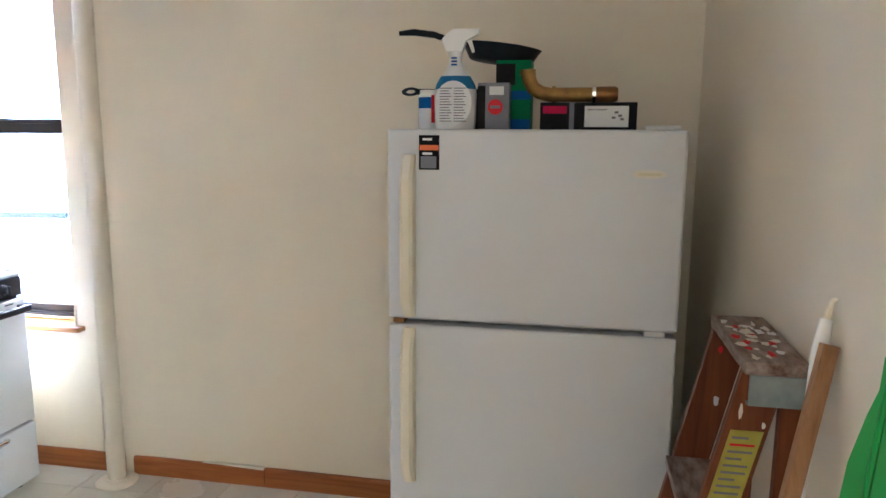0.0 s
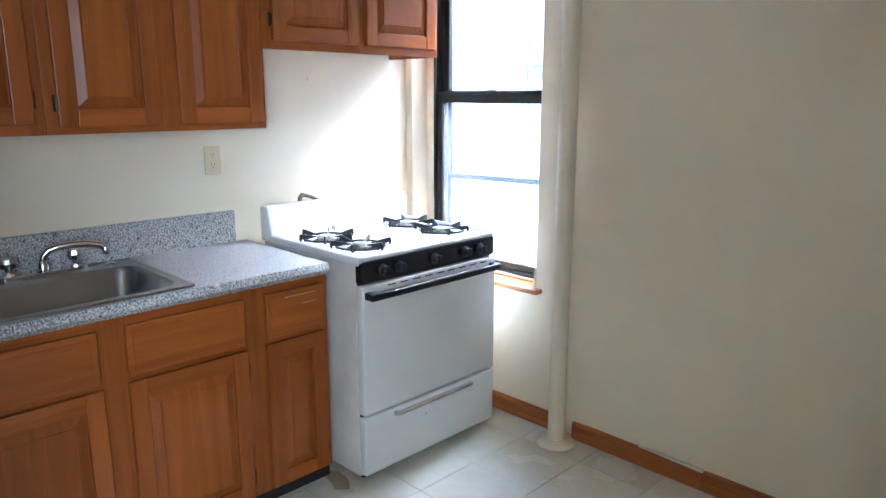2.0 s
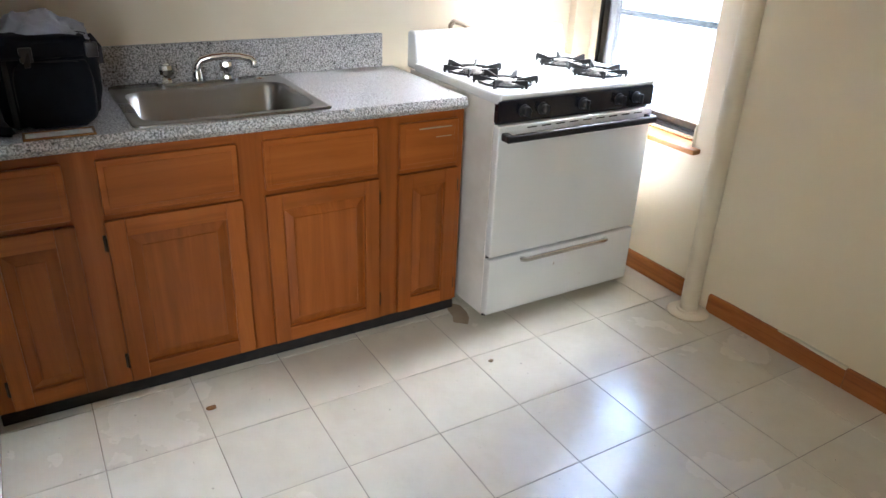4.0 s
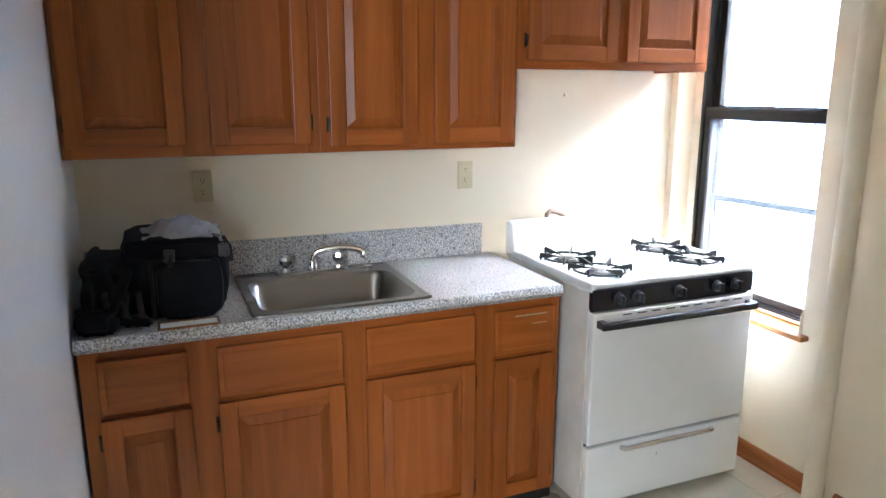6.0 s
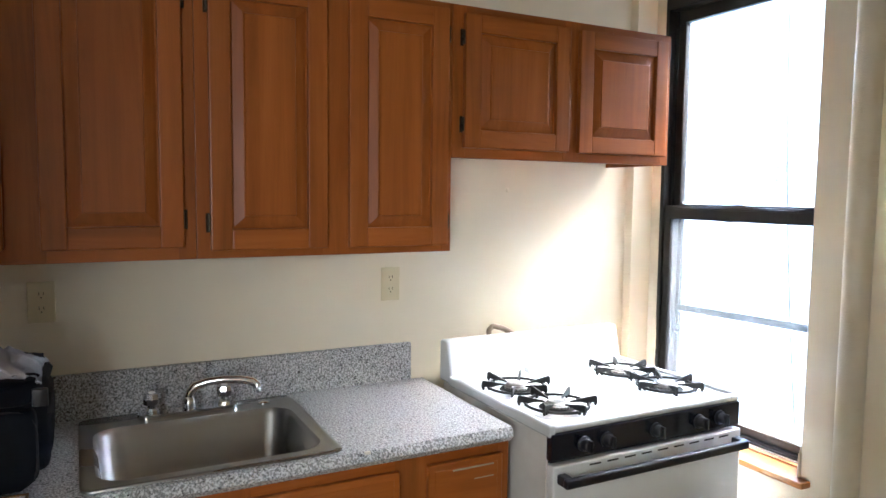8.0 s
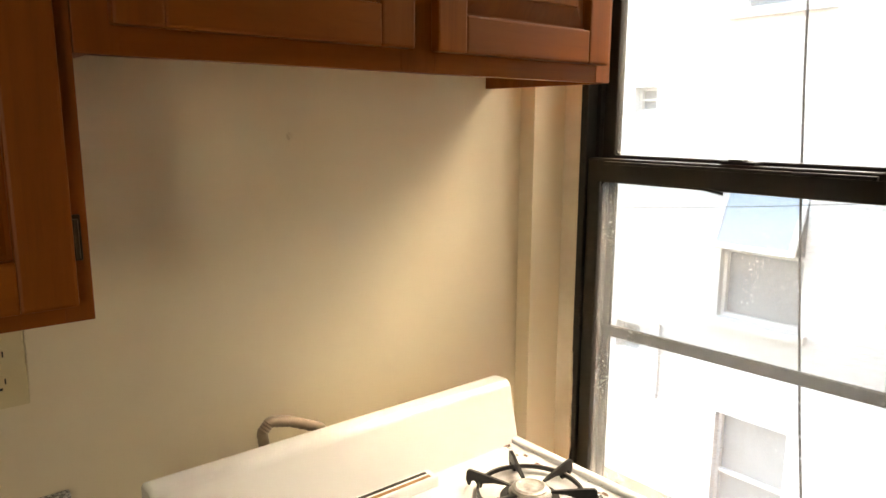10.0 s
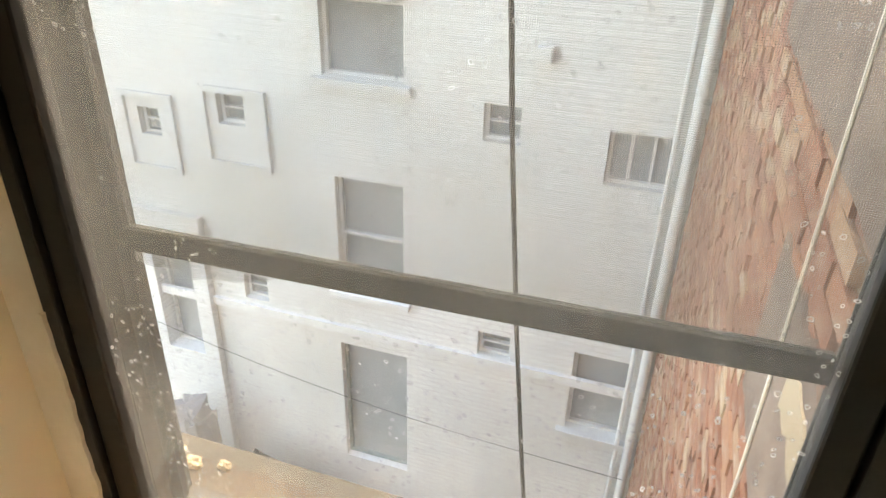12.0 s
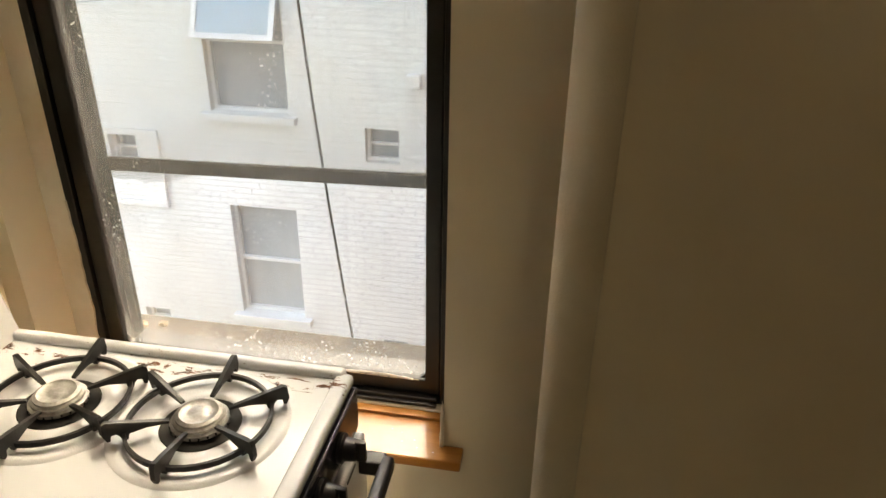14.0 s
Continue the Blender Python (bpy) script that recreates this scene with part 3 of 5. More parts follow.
def ragged(x, y, z0, z1, w, seed):
    n = 40
    left, right = [], []
    for i in range(n + 1):
        z = z0 + (z1 - z0) * i / n
        k = max(0.0, 0.5 + noise.noise(Vector((seed, z * 9, 0))) + 0.5 * noise.noise(Vector((seed, z * 31, 0))))
        left.append((x, z))
        right.append((x + w * k + 0.001, z))
    return slab(left + right[::-1], y, y + 0.006)


part("flaking_paint", ragged(OX0 + 0.049, 0.0995, 0.66, 1.05, 0.010, 3.1), white_strip, win, "grey flaking paint on the jamb")
part("flaking_paint", ragged(OX1 - 0.005, 0.0995, 0.66, 1.7, 0.0045, 8.4), white_strip, win)
part("bottom_strip", cube(OX0 + 0.005, OX1 - 0.002, 0.082, 0.104, 0.648, 0.668, 0.003), white_strip, win, "chipped white strip under the sash")


def sash(name, y0, y1, gx0, gx1, gz0, gz1, x0, x1, z0, z1, glass, label):
    frame_bm = wall_grid(x0, x1, z0, z1, [(gx0, gx1, gz0, gz1)], y0, y1)
    s = part(name, frame_bm, window_black, win, label)
    mod = s.modifiers.new("soft", "BEVEL")
    mod.width, mod.segments = 0.003, 2
    pane = part("pane", cube(gx0 - 0.004, gx1 + 0.004, (y0 + y1) / 2 - 0.002, (y0 + y1) / 2 + 0.002, gz0 - 0.004, gz1 + 0.004), glass, s, "dusty glass pane with dried drops")
    pane.visible_shadow = False
    c = 0.016
    for sx, sz in ((gx0, gz0), (gx1, gz0), (gx0, gz1), (gx1, gz1)):
        dx, dz = (c if sx == gx0 else -c), (c if sz == gz0 else -c)
        arc = [(sx, sz)] + [(sx + dx - dx * math.sin(a), sz + dz - dz * math.cos(a)) for a in (k * math.pi / 12 for k in range(7))]
        part("corner_gasket", slab(arc, (y0 + y1) / 2 - 0.006, (y0 + y1) / 2 + 0.006), window_black, s)
    return s


low = sash("lower_sash", 0.112, 0.140, 0.151, 0.814, 0.716, 1.479, 0.116, 0.844, 0.672, 1.534, glass_low, "black lower sash with rounded pane corners")
upp = sash("upper_sash", 0.152, 0.180, 0.160, 0.810, 1.541, 2.285, 0.124, 0.836, 1.500, 2.335, glass_up, "black upper sash")
part("lift_rail", merge(cube(0.17, 0.74, 0.100, 0.112, 1.521, 1.528, 0.001), cube(0.165, 0.80, 0.1075, 0.112, 1.513, 1.5205)), window_black, low)
part("sash_latch", merge(cube(0.445, 0.52, 0.114, 0.150, 1.5345, 1.541, 0.002), cube(0.465, 0.495, 0.112, 0.138, 1.541, 1.545, 0.002)), window_black, low, "worn black sash latch")
part("loose_gasket", slab([(0.22, 1.482), (0.42, 1.479), (0.462, 1.472), (0.462, 1.4785), (0.42, 1.484)], 0.109, 0.112), window_black, low)
part("stop_block", cube(0.765, 0.80, 0.100, 0.112, 1.528, 1.540, 0.002), window_black, low)
# grooves along the lower sash and a bottom track with grit
part("bottom_track", merge(cube(0.118, 0.842, 0.094, 0.112, 0.672, 0.684, 0.002), cube(0.118, 0.842, 0.086, 0.094, 0.669, 0.676, 0.002)), window_black, win)
rnd = random.Random(7)
for _ in range(150):
    gx = rnd.uniform(0.2, 0.8)
    part("paint_fleck", cube(gx, gx + rnd.uniform(0.002, 0.012), 0.1105, 0.1125, 0.7135, 0.7145 + rnd.uniform(0, 0.0015), 0.0004, 1), junk_tan, win)
bent = [(0.62, 0.110, 0.7165), (0.68, 0.109, 0.722), (0.74, 0.109, 0.7215), (0.79, 0.110, 0.716)]
part("loose_weatherstrip", tube(bent, 0.0022, 6), cable_white, win, "pale loose weather strip")

screen = part("insect_screen", merge(cube(0.112, 0.846, 0.196, 0.206, 2.30, 2.335), cube(0.832, 0.846, 0.196, 0.206, 0.69, 2.30),
                                     cube(0.100, 0.133, 0.196, 0.206, 0.69, 2.30)), screen_bronze, win, "grey aluminium insect screen frame")
bar = moved(cube(0.108, 0.832, 0.194, 0.208, 1.081, 1.108, 0.002), Matrix.Rotation(radians(-1.2), 4, "Y"))
bar.transform(Matrix.Translation((0.022, 0, 0.0005)))
part("cross_bar", bar, screen_bronze, screen, "grey screen cross bar")
part("wire_mesh", cube(0.136, 0.832, 0.2005, 0.2009, 1.105, 2.30), screen_mat, screen, "fine grey insect mesh")
torn = [(0.136, 1.09), (0.136, 1.068), (0.16, 1.064), (0.19, 1.069), (0.21, 1.058), (0.235, 1.066), (0.262, 1.067), (0.29, 1.074), (0.32, 1.085), (0.32, 1.09)]
part("torn_mesh_edge", slab(torn, 0.2005, 0.2009), screen_mat, screen, "torn lower edge of the mesh")

sill = setting("window_sill", slab([(OX0 + 0.002, 0.104), (OX0 + 0.002, -0.0015), (0.036, -0.0015), (0.036, -0.048), (0.912, -0.048), (0.912, -0.0015), (OX1 - 0.002, -0.0015), (OX1 - 0.002, 0.104)], 0.636, 0.6575, "xy"),
               sill_wood, "glossy orange varnished wooden window sill")
sm = sill.modifiers.new("soft", "BEVEL")
sm.width, sm.segments = 0.004, 2
part("knot", lathe([(0.011, 0.0), (0.009, 0.0006), (0.003, 0.0010)], (0.20, 0.02, 0.6573), 14), bronze, sill)
part("back_strip", cube(OX0 + 0.004, OX1 - 0.004, 0.062, 0.0815, 0.6578, 0.664, 0.002), sill_wood, sill)
rnd = random.Random(17)
for _ in range(26):
    gx, gy, gr = rnd.uniform(0.06, 0.86), rnd.uniform(-0.04, 0.06), rnd.uniform(0.0008, 0.002)
    part("paint_speck", lathe([(gr, 0.0), (gr * 0.7, 0.0004)], (gx, gy, 0.6573), 6), white_strip, sill)
part("paint_drip", blob(0.870, -0.004, 0.690, 0.004, 0.006, 0.05, 0.7, 0.5, 2.0), white_strip, sill)


# ---- cabinets ----
def leaf(name, owner, xb, y0, y1, z0, z1, hinge, sw=0.058):
    """A raised-panel door on the plane x = xb, with two hinges on one side."""
    d = part(name, cube(xb, xb + 0.004, y0 + 0.003, y1 - 0.003, z0 + 0.003, z1 - 0.003), wood_up, owner)
    f = xb + 0.021
    for a, b in ((y0, y0 + sw), (y1 - sw, y1)):
        part("stile", cube(xb + 0.001, f, a, b, z0, z1, 0.004), wood_up, d)
    for a, b in ((z0, z0 + sw), (z1 - sw, z1)):
        part("rail", cube(xb + 0.001, f - 0.0006, y0 + sw - 0.001, y1 - sw + 0.001, a, b, 0.004), wood_side, d)
    ys, zs = (y0 + sw - 0.002, y1 - sw + 0.002), (z0 + sw - 0.002, z1 - sw + 0.002)

    def loop(x, i):
        return [(x, ys[0] + i, zs[0] + i), (x, ys[1] - i, zs[0] + i), (x, ys[1] - i, zs[1] - i), (x, ys[0] + i, zs[1] - i)]

    part("panel", rings([loop(xb + 0.003, 0), loop(xb + 0.0065, 0.0), loop(xb + 0.0065, 0.007), loop(xb + 0.0170, 0.034), loop(xb + 0.0172, 0.0365), loop(xb + 0.0205, 0.0385)]), wood_up, d)
    hy = y0 - 0.010 if hinge == "l" else y1 + 0.001
    for hz in (z0 + 0.075, z1 - 0.075):
        k = merge(cube(xb, xb + 0.004, hy, hy + 0.010, hz - 0.026, hz + 0.026, 0.001, 1), tube([(xb + 0.012, y0 - 0.002 if hinge == "l" else y1 + 0.002, hz + s * 0.022) for s in (-1, 1)], 0.005, 8))
        part("hinge", k, bronze, d, "dark bronze hinge", True)
    return d


def wall_unit(y0, y1, z0, z1, doors, label):
    c = thing("wall_cabinet", (0.16, (y0 + y1) / 2, z0), label, "cabinet", "wall cabinets over the counter")
    for a, b in ((y0, y0 + 0.016), (y1 - 0.016, y1)):
        part("side_panel", cube(0.002, 0.311, a, b, z0, z1), wood_up, c)
    part("top_panel", cube(0.002, 0.311, y0 + 0.016, y1 - 0.016, z1 - 0.016, z1), wood_side, c)
    part("bottom_panel", cube(0.002, 0.309, y0 + 0.016, y1 - 0.016, z0 + 0.030, z0 + 0.044), wood_side, c)
    part("back_panel", cube(0.002, 0.010, y0 + 0.016, y1 - 0.016, z0 + 0.044, z1 - 0.016), wood_up, c)
    inner = [(a[1], b[0]) for a, b in zip(doors, doors[1:])]
    for a, b in ((y0, doors[0][0] + 0.012), *((p - 0.012, q + 0.012) for p, q in inner), (doors[-1][1] - 0.012, y1)):
        part("frame_stile", cube(0.311, 0.331, a, b, z0, z1, 0.0015), wood_up, c)
    for a, b in ((z0, z0 + 0.042), (z1 - 0.042, z1)):
        part("frame_rail", cube(0.311, 0.3303, y0 + 0.012, y1 - 0.012, a, b, 0.001), wood_side, c)
    for dy0, dy1, dz0, dz1, h in doors:
        leaf("door", c, 0.331, dy0, dy1, dz0, dz1, h)
    return c


wall_unit(-2.612, -1.803, 1.391, 2.168, [(-2.598, -2.245, 1.427, 2.152, "l"), (-2.168, -1.836, 1.424, 2.152, "r")], "tall honey-brown wooden wall cabinet with two raised-panel doors")
wall_unit(-1.802, -1.027, 1.391, 2.168, [(-1.768, -1.440, 1.414, 2.148, "l"), (-1.374, -1.046, 1.413, 2.146, "r")], "tall honey-brown wooden wall cabinet beside the short one")
wall_unit(-1.026, -0.100, 1.689, 2.168, [(-0.989, -0.577, 1.721, 2.142, "l"), (-0.535, -0.129, 1.720, 2.140, "r")], "short honey-brown wooden wall cabinet above the gas stove")

base = thing("base_cabinet", (0.3, -1.79, 0), "honey-brown wooden base cabinet with four doors and drawer fronts", "cabinet")
BY0, BY1 = -2.604, -0.972
part("side_panel", cube(0.004, 0.590, BY0, BY0 + 0.016, 0.055, 0.856), wood_up, base)
part("side_panel", cube(0.004, 0.590, BY1 - 0.016, BY1, 0.055, 0.856), wood_up, base)
part("bottom_panel", cube(0.004, 0.588, BY0 + 0.016, BY1 - 0.016, 0.075, 0.090), wood_side, base)
part("toe_kick", cube(0.555, 0.592, BY0, BY1, 0.0, 0.0545), dark_void, base, "black toe kick")
cols = [(-2.560, -2.300, "l"), (-2.222, -1.812, "l"), (-1.737, -1.326, "r"), (-1.248, -0.999, "r")]
stiles = [(BY0, -2.548), (-2.312, -2.210), (-1.824, -1.725), (-1.338, -1.236), (-1.011, BY1)]
for a, b in stiles:
    part("frame_stile", cube(0.590, 0.610, a, b, 0.055, 0.856, 0.0015), wood_up, base)
for (a, b), (c, d) in zip(stiles, stiles[1:]):
    for z0, z1 in ((0.055, 0.085), (0.625, 0.665), (0.805, 0.856)):
        part("frame_rail", cube(0.590, 0.6094, b - 0.001, c + 0.001, z0, z1, 0.001), wood_side, base)
    # dark sheet behind the frame, paints the shade inside the cabinet
    part("inner_shade", cube(0.586, 0.589, b - 0.002, c + 0.002, 0.08, 0.82), dark_void, base)
for y0, y1, h in cols:
    leaf("door", base, 0.610, y0, y1, 0.066, 0.636, h, 0.056)
    d = part("drawer_front", cube(0.610, 0.629, y0 + 0.004, y1 - 0.004, 0.654, 0.823, 0.006, 3), wood_side, base)
    part("drawer_field", rings([[(x, y0 + 0.004 + i, 0.654 + i), (x, y1 - 0.004 - i, 0.654 + i), (x, y1 - 0.004 - i, 0.823 - i), (x, y0 + 0.004 + i, 0.823 - i)] for x, i in ((0.628, 0.018), (0.6305, 0.020))]), wood_side, d)
part("bare_scratch", cube(0.6306, 0.6311, -1.17, -1.035, 0.796, 0.801), junk_tan, base)
part("bare_scratch", cube(0.6306, 0.6311, -1.10, -1.035, 0.762, 0.765), junk_tan, base)

# ---- worktop, sink, tap ----
CT, CB = 0.897, 0.857
SX0, SX1, SYA, SYB = 0.045, 0.607, -2.100, -1.478       # sink rim
worktop = thing("worktop", (0.3, -1.79, CB), "speckled grey laminate worktop with an upstand against the wall", "countertop")


def nosed(y0, y1, x0):
    """Counter section with a rounded front edge."""
    prof = [(x0, CB), (0.622, CB - 0.004)] + [(0.640 - 0.013 * (1 - math.cos(a)), CB + 0.014 + 0.026 * a / (math.pi / 2)) for a in (0.0, 0.5, 1.0, 1.3, 1.57)] + [(0.612, CT), (x0, CT)]
    return rings([[(x, y, z) for x, z in prof] for y in (y0, y1)])


flat = wall_grid(0.022, 0.590, BY0 - 0.006, -0.973, [(SX0 + 0.02, 0.575, SYA + 0.02, SYB - 0.02)], CB, CT)
for v in flat.verts:
    v.co = (v.co.x, v.co.z, v.co.y)
bmesh.ops.recalc_face_normals(flat, faces=flat.faces[:])
part("top", flat, granite_mat, worktop)
part("front_edge", nosed(BY0 - 0.006, -0.973, 0.590), granite_mat, worktop, "", True)
part("upstand", cube(0.002, 0.022, BY0 - 0.006, -1.018, CT - 0.03, 1.032, 0.003), granite_mat, worktop, "speckled grey upstand")
part("chip", cube(0.628, 0.6345, -1.435, -1.418, CT - 0.008, CT + 0.0006, 0.002), white_strip, worktop)

sink = thing("sink", (0.33, -1.79, 0.74), "brushed stainless steel drop-in sink with one bowl", "sink")


def round_rect(x0, x1, y0, y1, r, z, n=6):
    out = []
    for cx, cy, a0 in ((x1 - r, y1 - r, 0), (x0 + r, y1 - r, 90), (x0 + r, y0 + r, 180), (x1 - r, y0 + r, 270)):
        out += [(cx + r * math.cos(radians(a0 + 90 * k / n)), cy + r * math.sin(radians(a0 + 90 * k / n)), z) for k in range(n + 1)]
    return out


bx0, bx1, by0, by1 = 0.160, 0.560, -2.062, -1.518
bowl = rings([round_rect(SX0, SX1, SYA, SYB, 0.030, CT + 0.0005), round_rect(SX0 + 0.001, SX1 - 0.001, SYA + 0.001, SYB - 0.001, 0.030, CT + 0.005),
              round_rect(SX0 + 0.008, SX1 - 0.008, SYA + 0.008, SYB - 0.008, 0.028, CT + 0.007), round_rect(SX0 + 0.014, SX1 - 0.014, SYA + 0.014, SYB - 0.014, 0.026, CT + 0.0045),
              round_rect(bx0 - 0.004, bx1 + 0.004, by0 - 0.004, by1 + 0.004, 0.070, CT + 0.004), round_rect(bx0, bx1, by0, by1, 0.068, CT - 0.001),
              round_rect(bx0 + 0.006, bx1 - 0.006, by0 + 0.006, by1 - 0.006, 0.066, CT - 0.012), round_rect(bx0 + 0.018, bx1 - 0.018, by0 + 0.018, by1 - 0.018, 0.062, CT - 0.13),
              round_rect(bx0 + 0.032, bx1 - 0.032, by0 + 0.032, by1 - 0.032, 0.055, CT - 0.152), round_rect(bx0 + 0.055, bx1 - 0.055, by0 + 0.055, by1 - 0.055, 0.045, CT - 0.158)], False)
bv = bowl.verts[:]
bowl.verts.ensure_lookup_table()
bowl.faces.new([bowl.verts[len(bowl.verts) - 28 + i] for i in range(28)])
bmesh.ops.recalc_face_normals(bowl, faces=bowl.faces[:])
bw = part("bowl", bowl, steel, sink, "", True)
part("drain", lathe([(0.045, 0.0), (0.045, 0.003), (0.038, 0.004), (0.030, 0.001), (0.004, 0.0015)], (0.36, -1.79, CT - 0.1575)), chrome, sink, "chrome drain", True)
part("hole_cap", lathe([(0.020, 0.0), (0.020, 0.005), (0.016, 0.009), (0.004, 0.011)], (0.105, -1.575, CT + 0.0046)), chrome, sink, "chrome hole cap", True)

tap = thing("kitchen_tap", (0.10, -1.80, CT + 0.005), "chrome two-handle kitchen tap with a low swivel spout", "tap")
Z0 = CT + 0.0048
part("deck_plate", slab([(x, y) for x, y, _ in round_rect(0.078, 0.132, -1.945, -1.655, 0.026, 0)], Z0, Z0 + 0.014, "xy"), chrome, tap, "", True)
part("spout_hub", lathe([(0.021, 0.0), (0.020, 0.02), (0.017, 0.034), (0.013, 0.040)], (0.105, -1.80, Z0 + 0.013)), chrome, tap, "", True)
arc = [(0.105, -1.80, Z0 + 0.045), (0.106, -1.797, Z0 + 0.066), (0.110, -1.780, Z0 + 0.083), (0.117, -1.745, Z0 + 0.093), (0.127, -1.70, Z0 + 0.097), (0.138, -1.65, Z0 + 0.094), (0.147, -1.617, Z0 + 0.086), (0.150, -1.606, Z0 + 0.074)]
part("spout", tube(arc, [0.015, 0.0145, 0.0135, 0.013, 0.0125, 0.0125, 0.0125, 0.013], 14), chrome, tap, "", True)
part("aerator", lathe([(0.012, 0.0), (0.013, 0.004), (0.013, 0.026), (0.011, 0.030)], (0.151, -1.604, Z0 + 0.052)), chrome, tap, "", True)
for hy in (-1.905, -1.695):
    k = part("handle", lathe([(0.022, 0.0), (0.019, 0.010), (0.013, 0.018), (0.013, 0.024), (0.024, 0.028), (0.027, 0.046), (0.024, 0.060), (0.006, 0.062)], (0.105, hy, Z0 + 0.013), 10), chrome, tap)
    part("dial", lathe([(0.010, 0.0), (0.009, 0.002), (0.002, 0.003)], (0.105, hy, Z0 + 0.0745)), white_plastic, k)


def outlet(y, z):
    o = thing("wall_outlet", (0.0, y, z), "ivory plastic duplex wall outlet on the cream wall", "outlet", "outlets above the worktop")
    part("cover_plate", cube(0.0005, 0.006, y - 0.036, y + 0.036, z - 0.060, z + 0.060, 0.003), ivory, o)
    for s in (-1, 1):
        r = part("receptacle", slab([(y + 0.016 * math.cos(a), z + s * 0.021 + 0.015 * math.sin(a)) for a in (2 * math.pi * k / 16 for k in range(16))], 0.005, 0.0078, "yz"), ivory, o)
        for dy in (-0.006, 0.006):
            part("slot", cube(0.0074, 0.0081, y + dy - 0.001, y + dy + 0.001, z + s * 0.021 + 0.000, z + s * 0.021 + 0.009), dark_void, r)
        part("slot", cube(0.0074, 0.0081, y - 0.002, y + 0.002, z + s * 0.021 - 0.009, z + s * 0.021 - 0.005), dark_void, r)
    part("screw", cube(0.0055, 0.0068, y - 0.003, y + 0.003, z - 0.003, z + 0.003, 0.001), ivory, o)


outlet(-2.185, 1.250)
outlet(-1.094, 1.249)
wall_nub = thing("wall_hook", (0.0, -0.603, 1.591), "tiny painted-over nail stub on the cream wall", "hook")
part("stub", blob(0.004, -0.603, 1.591, 0.006, 0.008, 0.009, 0.9, 0.3, 1.0, 12, 8), wall_paint, wall_nub)

# ---- gas stove ----
stove = thing("gas_stove", (0.43, -0.548, 0), "white enamel gas stove with four black burner grates", "stove")
SA, SB = -0.930, -0.166
for nm, bm in (("side_panel", cube(0.105, 0.735, SA + 0.004, SA + 0.010, 0.03, 0.895)), ("side_panel", cube(0.105, 0.735, SB - 0.010, SB - 0.004, 0.03, 0.895)),
               ("back_panel", cube(0.105, 0.110, SA + 0.010, SB - 0.010, 0.03, 0.895)), ("bottom_panel", cube(0.110, 0.735, SA + 0.010, SB - 0.010, 0.03, 0.05))):
    part(nm, bm, stove_side, stove, "grimy white enamel panel")
for fx in (0.16, 0.70):
    for fy in (SA + 0.05, SB - 0.05):
        part("foot", lathe([(0.016, 0.0), (0.016, 0.01), (0.008, 0.012), (0.008, 0.031)], (fx, fy, 0), 10), dark_void, stove)
part("drawer", cube(0.735, 0.772, SA + 0.004, SB - 0.004, 0.040, 0.284, 0.007, 3), stove_white, stove, "", True)
part("oven_door", cube(0.735, 0.772, SA + 0.004, SB - 0.004, 0.296, 0.817, 0.007, 3), stove_white, stove, "", True)
# near-black block added inside the body so the front seams look shaded
part("gap_shade", cube(0.70, 0.745, SA + 0.012, SB - 0.012, 0.06, 0.89), dark_void, stove)
ctrl = part("control_panel", cube(0.735, 0.762, SA + 0.003, SB - 0.003, 0.826, 0.904, 0.004), navy_panel, stove, "glossy black control panel")
for ky in (-0.815, -0.731, -0.539, -0.356, -0.264):
    kn = part("knob", moved(lathe([(0.023, 0.0), (0.023, 0.006), (0.018, 0.009), (0.016, 0.026), (0.013, 0.029), (0.003, 0.0295)], (0, 0, 0), 20), Matrix.Translation((0.762, ky, 0.864)) @ Matrix.Rotation(radians(90), 4, "Y")), black_plastic, ctrl, "", True)
    part("grip", cube(0.785, 0.801, ky - 0.004, ky + 0.004, 0.846, 0.882, 0.002), black_plastic, kn)
hd = part("door_handle", cube(0.805, 0.826, -0.920, -0.192, 0.768, 0.795, 0.007, 3), black_plastic, stove, "black bar handle", True)
for hy in (-0.900, -0.200):
    part("bracket", cube(0.771, 0.812, hy - 0.014, hy + 0.014, 0.766, 0.794, 0.004), black_plastic, hd)
for i in range(9):
    part("vent_dash", cube(0.7712, 0.7728, -0.80 + i * 0.066, -0.758 + i * 0.066, 0.800, 0.805), dark_void, stove)
dh = part("drawer_handle", tube([(0.771, -0.770, 0.262), (0.790, -0.760, 0.265), (0.796, -0.735, 0.268), (0.798, -0.55, 0.270), (0.796, -0.368, 0.268), (0.790, -0.345, 0.265), (0.771, -0.335, 0.262)], 0.0095, 10, squash=1.6), chrome, stove, "chrome drawer handle", True)
part("drip_line", cube(0.7715, 0.7726, -0.60, -0.597, 0.20, 0.21), copper, stove)
part("drip_line", cube(0.7715, 0.7726, -0.45, -0.448, 0.12, 0.125), copper, stove)

# cooktop: a shallow tray with raised lips
TZ = 0.928
SC = -0.153
ck = part("cooktop", cube(0.150, 0.742, SA, SC, 0.905, TZ - 0.010, 0.004), cooktop_mat, stove, "white enamel cooktop with chipped rusty lip", True)
for bm in (cube(0.150, 0.758, SA - 0.002, SA + 0.020, 0.893, TZ + 0.001, 0.008, 3), cube(0.150, 0.742, SC - 0.022, SC, 0.893, TZ + 0.001, 0.008, 3), cube(0.728, 0.756, SA + 0.010, SC - 0.010, 0.9045, TZ - 0.003, 0.009, 3)):
    part("lip", bm, cooktop_mat, ck, "", True)
